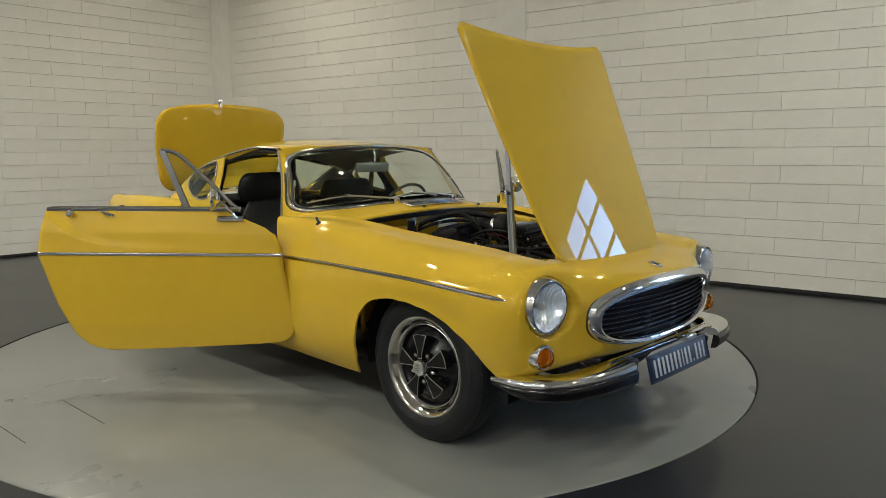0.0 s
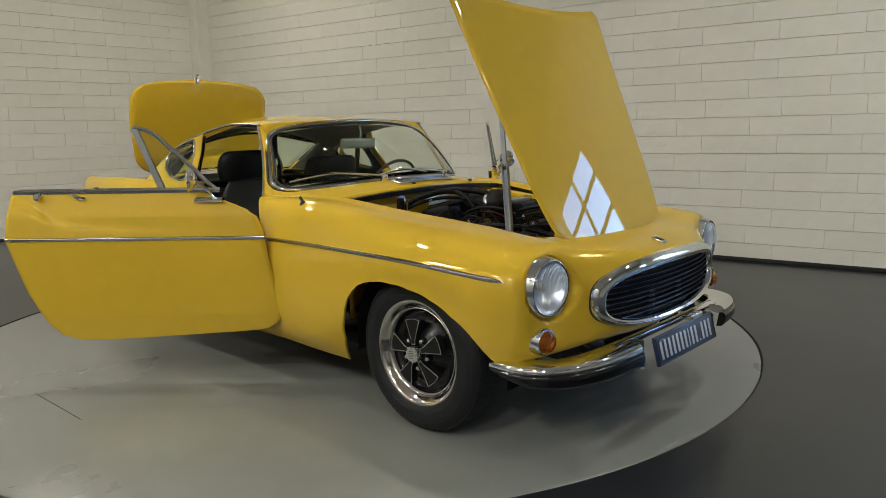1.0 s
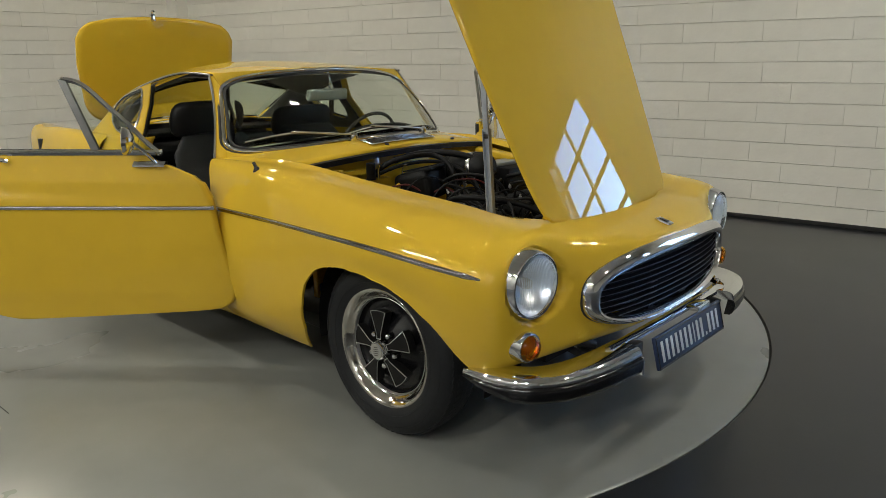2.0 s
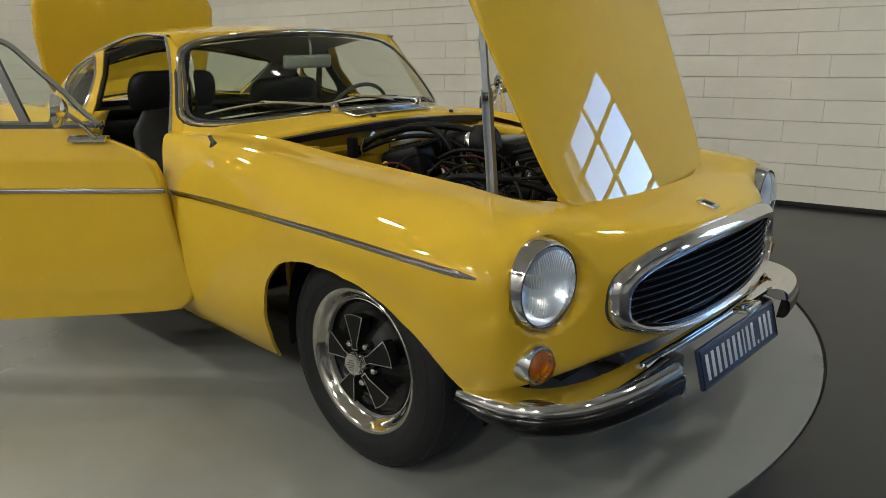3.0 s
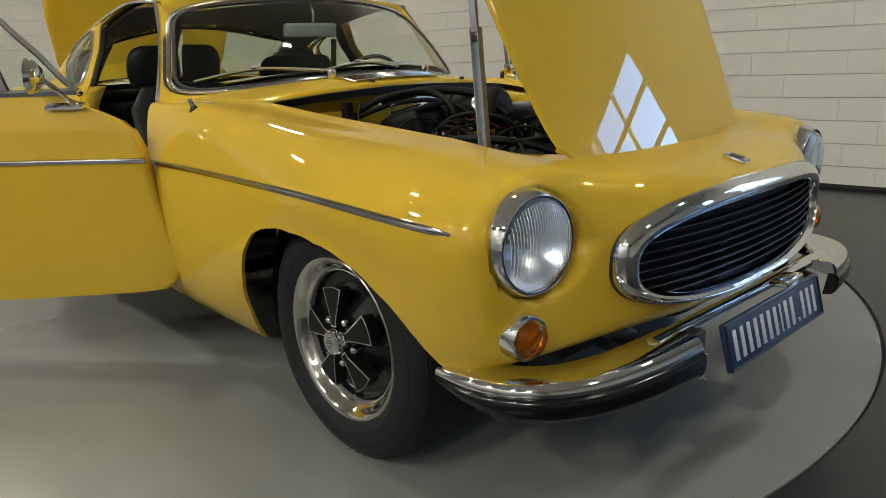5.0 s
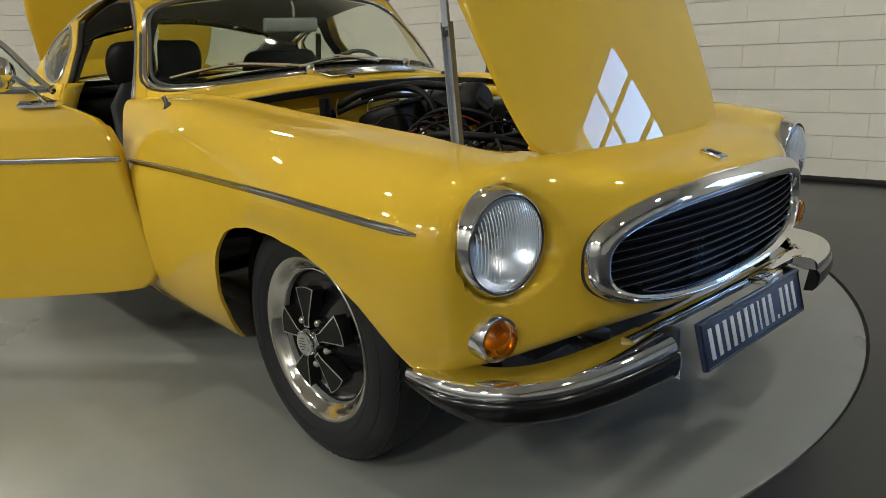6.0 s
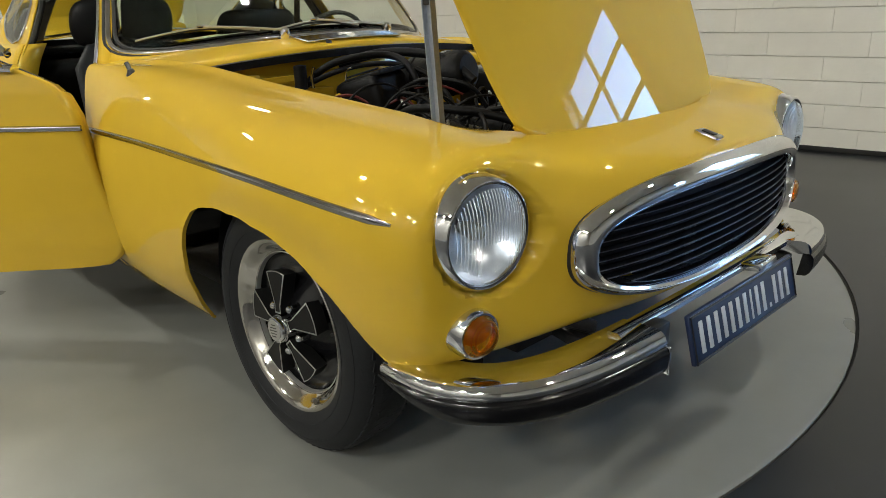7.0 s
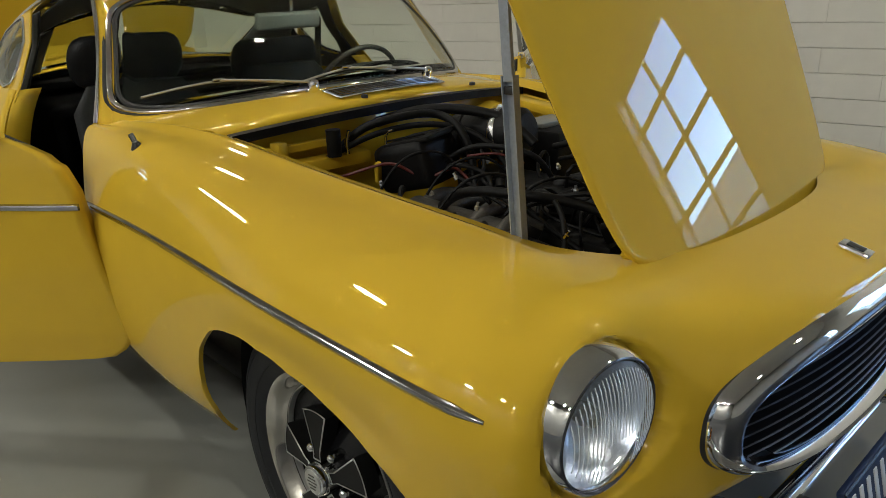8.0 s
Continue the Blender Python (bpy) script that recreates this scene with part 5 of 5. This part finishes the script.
HOSES = [
    ([(-0.56, -0.26, 0.77), (-0.52, -0.197, 0.832), (-0.46, -0.13, 0.858), (-0.40, -0.025, 0.856), (-0.335, -0.02, 0.825), (-0.30, -0.02, 0.770), (-0.28, -0.03, 0.70)], 0.011),
    ([(-0.56, -0.30, 0.76), (-0.50, -0.20, 0.812), (-0.42, -0.09, 0.838), (-0.33, 0.0, 0.82), (-0.24, 0.03, 0.76), (-0.18, 0.02, 0.70)], 0.008),
    ([(-0.58, -0.10, 0.83), (-0.48, -0.02, 0.862), (-0.38, 0.05, 0.862), (-0.28, 0.10, 0.835), (-0.20, 0.12, 0.78)], 0.014),
    ([(-0.34, -0.08, 0.75), (-0.27, -0.045, 0.790), (-0.19, -0.015, 0.795), (-0.12, 0.03, 0.77), (-0.10, 0.07, 0.71)], 0.007),
    ([(-0.30, -0.10, 0.74), (-0.24, -0.13, 0.765), (-0.17, -0.10, 0.745), (-0.12, -0.14, 0.71)], 0.006),
    ([(-0.26, -0.02, 0.78), (-0.20, -0.08, 0.745), (-0.17, -0.14, 0.735), (-0.10, -0.16, 0.70)], 0.005),
    ([(-0.22, -0.20, 0.68), (-0.12, -0.22, 0.735), (0.0, -0.19, 0.745), (0.12, -0.10, 0.72), (0.28, -0.06, 0.66)], 0.012),
    ([(0.30, 0.12, 0.62), (0.18, 0.12, 0.715), (0.04, 0.10, 0.735), (-0.08, 0.06, 0.70)], 0.018),
    ([(0.28, -0.20, 0.58), (0.15, -0.26, 0.67), (0.0, -0.30, 0.68), (-0.15, -0.32, 0.63)], 0.012),
    ([(-0.54, -0.40, 0.70), (-0.40, -0.34, 0.735), (-0.27, -0.30, 0.70), (-0.10, -0.34, 0.64)], 0.008),
    ([(-0.05, 0.30, 0.70), (0.10, 0.26, 0.755), (0.20, 0.20, 0.73), (0.30, 0.10, 0.64)], 0.014),
    ([(-0.20, 0.20, 0.76), (-0.06, 0.22, 0.79), (0.06, 0.20, 0.765), (0.17, 0.24, 0.70)], 0.009),
    ([(-0.15, 0.16, 0.74), (-0.02, 0.15, 0.765), (0.08, 0.10, 0.74), (0.15, 0.02, 0.70)], 0.006),
    ([(-0.05, -0.08, 0.70), (0.02, -0.12, 0.74), (0.10, -0.16, 0.72), (0.16, -0.22, 0.66)], 0.006),
]
for pts, r in HOSES:
    part("hose", tube(pts, r, n=12, smooth=36), BAYBLACK, eng, "black rubber hose")
part("red_cable", tube([(-0.50, -0.30, 0.725), (-0.45, -0.25, 0.745), (-0.40, -0.19, 0.754), (-0.36, -0.16, 0.730), (-0.32, -0.13, 0.726), (-0.28, -0.10, 0.745), (-0.24, -0.09, 0.72)], 0.004, n=8, smooth=36), REDWIRE, eng, "red cable")
part("red_cable", tube([(-0.27, -0.06, 0.77), (-0.20, -0.01, 0.775), (-0.16, 0.03, 0.75)], 0.003, n=8, smooth=16), REDWIRE, eng, "red cable")
part("yellow_tag", block((0.012, 0.020, 0.055), pose(-0.44, -0.215, 0.733, 15, 10, 20), 0.003), PAINT, eng, "yellow painted tag")
part("solenoid", lathe([(0.0, 0.0), (0.019, 0.003), (0.019, 0.072), (0.0, 0.075)], n=20, m=Matrix.Translation((-0.525, -0.285, 0.772))), BAYBLACK, car, "black cylindrical solenoid")
part("bright_pipe", tube([(-0.52, -0.247, 0.775), (-0.52, -0.247, 0.815), (-0.515, -0.243, 0.836)], 0.0055, n=10, smooth=12), CHROME, car, "bright metal pipe")
part("bright_pipe", tube([(-0.47, -0.16, 0.79), (-0.465, -0.155, 0.825), (-0.45, -0.15, 0.83)], 0.004, n=10, smooth=12), CHROME, car, "bright metal pipe")
part("brace_bracket", block((0.035, 0.030, 0.050), pose(-0.575, -0.415, 0.800, 0, 0, 10), 0.004), PAINT, car, "yellow bracket")
part("bulkhead_brace", sweep([(-0.60, -0.50, 0.800), (-0.57, -0.245, 0.806)], [(-0.012, -0.010), (0.012, -0.010), (0.012, 0.010), (-0.012, 0.010)]), PAINT, car, "yellow brace bar", bevel=0.003)
part("bulkhead_shelf", block((0.06, 0.24, 0.035), pose(-0.565, -0.28, 0.755, 0, 0, -3), 0.008), PAINT, car, "yellow painted ledge")
bat = part("battery", block((0.17, 0.24, 0.18), pose(-0.30, 0.36, 0.70), 0.01), BAYBLACK, car, "black battery with a pale cover")
part("battery_cover", block((0.09, 0.15, 0.016), pose(-0.33, 0.33, 0.797), 0.005), MIRRORBACK, bat, "pale battery cover")
part("brake_servo", lathe([(0.0, 0.0), (0.085, 0.01), (0.095, 0.05), (0.085, 0.09), (0.0, 0.11)], n=32, m=facing((-0.61, 0.34, 0.74), (1, 0, 0.05))), PAINT, car, "yellow painted brake servo")
part("wing_brace", block((0.26, 0.06, 0.03), pose(-0.44, 0.44, 0.815, 0, 5, -8), 0.01), PAINT, car, "yellow box section")
rng = random.Random(3)
for i in range(28):
    x, y = rng.uniform(-0.40, 0.24), rng.uniform(-0.36, 0.30)
    z = 0.68 + rng.uniform(-0.03, 0.05) - 0.08 * abs(y)
    kind = rng.choice((0, 1, 2, 2))
    mat = rng.choice((ENGINE, ENGINE, BAYBLACK, BAYBLACK, ALLOY, STEEL))
    if kind == 0:
        b = block((rng.uniform(0.02, 0.06), rng.uniform(0.02, 0.045), rng.uniform(0.02, 0.05)), pose(x, y, z, rng.uniform(-30, 30), rng.uniform(-30, 30), rng.uniform(0, 90)), 0.004)
    elif kind == 1:
        b = lathe([(0.0, 0.0), (0.012, 0.0), (0.012, 0.02), (0.008, 0.026), (0.0, 0.026)], n=14, m=facing((x, y, z), (rng.uniform(-1, 1), rng.uniform(-1, 1), 1)))
    else:
        b = tube([(x, y, z - 0.03), (x + rng.uniform(-0.05, 0.05), y, z + 0.035), (x + rng.uniform(-0.12, 0.12), y + rng.uniform(-0.1, 0.1), z + 0.01), (x + rng.uniform(-0.15, 0.15), y + rng.uniform(-0.15, 0.15), z - 0.06)], rng.uniform(0.004, 0.008), n=8, smooth=16)
        mat = BAYBLACK
    part(("bracket", "plug", "cable")[kind], b, mat, eng)

for i in range(26):
    x, y = rng.uniform(-0.42, 0.22), rng.uniform(-0.30, 0.28)
    z = 0.72 + rng.uniform(-0.02, 0.04) - 0.10 * abs(y)
    b = lathe([(0.0, 0.0), (0.006, 0.0), (0.006, 0.008), (0.0035, 0.010), (0.0035, 0.018), (0.0, 0.018)], n=8, m=facing((x, y, z), (rng.uniform(-1, 1), rng.uniform(-1, 0.4), 1)))
    part("bolt", b, rng.choice((SILVER, STEEL, CHROME)), eng)
for i in range(4):
    x, y = -0.40 + 0.13 * i, -0.16 + 0.05 * math.sin(i * 2.3)
    b = tube([(x, y - 0.08, 0.70), (x + 0.04, y - 0.03, 0.775 - 0.004 * i), (x + 0.09, y + 0.05, 0.780 - 0.004 * i), (x + 0.12, y + 0.10, 0.71)], 0.0035, n=7, smooth=20)
    part("wire", b, BAYBLACK, eng)


# ---- lamps above the view, four of them added as fill ----
LAMP_Z = 3.9
BRIGHT, SOFT, SPOT, FILL = (glow(n, c, k) for n, c, k in (("lamp_diffuser_bright", (0.955, 0.95, 0.86), 29.0), ("lamp_diffuser_soft", (1.0, 0.92, 0.74), 10.5), ("lamp_diffuser_spot", (1.0, 0.94, 0.80), 30), ("added_fill_diffuser", (0.955, 0.95, 0.87), 17.0)))


def unseen_lamp(x, y, lit):
    lamp = empty("unseen_light", pose(x, y, LAMP_Z), "unseen white bell-shaped hanging light with a bright diffuser", "ceiling light", group="ceiling lights")
    k = 1.5 if lit == FILL else 0.75 if lit == BRIGHT else 0.5 if lit == SPOT else 1.0
    part("shade", lathe([(r * k, z) for r, z in [(0.15, 0.0), (0.145, 0.03), (0.12, 0.14), (0.07, 0.22), (0.05, 0.30), (0.0, 0.31)]], n=28), PLASTER, lamp)
    part("diffuser", lathe([(0.0, -0.004), (0.13 * k, 0.0), (0.142 * k, 0.012)], n=28), lit, lamp, "glowing round diffuser")
    part("rod", tube([(0, 0, 0.30), (0, 0, HIGH - LAMP_Z)], 0.012, n=8, smooth=3), STEEL, lamp)


# The four large lamps along -y are added fill to brighten the car's flank.
for x, y, lit in ((-2.3, -1.7, BRIGHT), (-4.6, -1.9, SOFT), (-5.1, 1.4, SOFT), (-1.05, 0.3, SPOT), (1.7, 1.9, BRIGHT), (3.4, -0.3, SOFT), (-3.5, -5.2, FILL), (-1.1, -5.7, FILL), (1.2, -5.1, FILL), (3.1, -5.6, FILL)):
    unseen_lamp(x, y, lit)


# ---- wall blocks ----
def brick_mesh(length):
    bm = block((length - 0.0008, 0.024, 0.1465), Matrix.Translation((length / 2, 0, 0.075)), 0.0012, seg=1)
    me = bpy.data.meshes.new("brick")
    bm.to_mesh(me)
    bm.free()
    me.materials.append(WALLPAINT)
    return me


def lay(w, start, end, near_start, near_end, rows, step=0.60, courses=0.15):
    """Courses of blocks on a wall; those in the near stretch are parts, the rest one joined part."""
    whole = brick_mesh(step)
    rng = random.Random(5)
    rest = bmesh.new()
    count = 0
    for r in range(rows):
        x = start - step * (0.5 if r % 2 else 0.12) + rng.uniform(-0.03, 0.03)
        while x + 0.05 < end:
            if x + step > end:
                step_here = end - x
                m = Matrix.Translation((x, 0.006, 0.005 + r * courses))
                vs = [rest.verts.new(m @ Vector((a, b, c))) for a in (0.0004, step_here) for b in (-0.012, 0.012) for c in (0.0018, 0.1482)]
                for f in ((0, 1, 3, 2), (4, 6, 7, 5), (0, 4, 5, 1), (2, 3, 7, 6), (0, 2, 6, 4), (1, 5, 7, 3)):
                    rest.faces.new([vs[k] for k in f])
                break
            m = Matrix.Translation((x, 0.006 + rng.uniform(-0.0005, 0.0005), 0.005 + r * courses)) @ Matrix.Rotation(rng.uniform(-0.0010, 0.0010), 4, "Y")
            if near_start < x < near_end and count < 300:
                ob = new("brick", whole)
                ob.parent = w
                ob.matrix_local = m
                count += 1
            else:
                vs = [rest.verts.new(m @ Vector((a, b, c))) for a in (0.0004, step - 0.0004) for b in (-0.012, 0.012) for c in (0.0018, 0.1482)]
                for f in ((0, 1, 3, 2), (4, 6, 7, 5), (0, 4, 5, 1), (2, 3, 7, 6), (0, 2, 6, 4), (1, 5, 7, 3)):
                    rest.faces.new([vs[k] for k in f])
            x += step
    ob = part("block_courses", rest, WALLPAINT_FAR, w, smooth=False)
    tagged(ob, kind="stuff")


lay(wall_right, 0.2, WIN_X, 3.0, 8.6, 24)
lay(wall_left, 0.2, 9.0, 5.0, 8.9, 24)
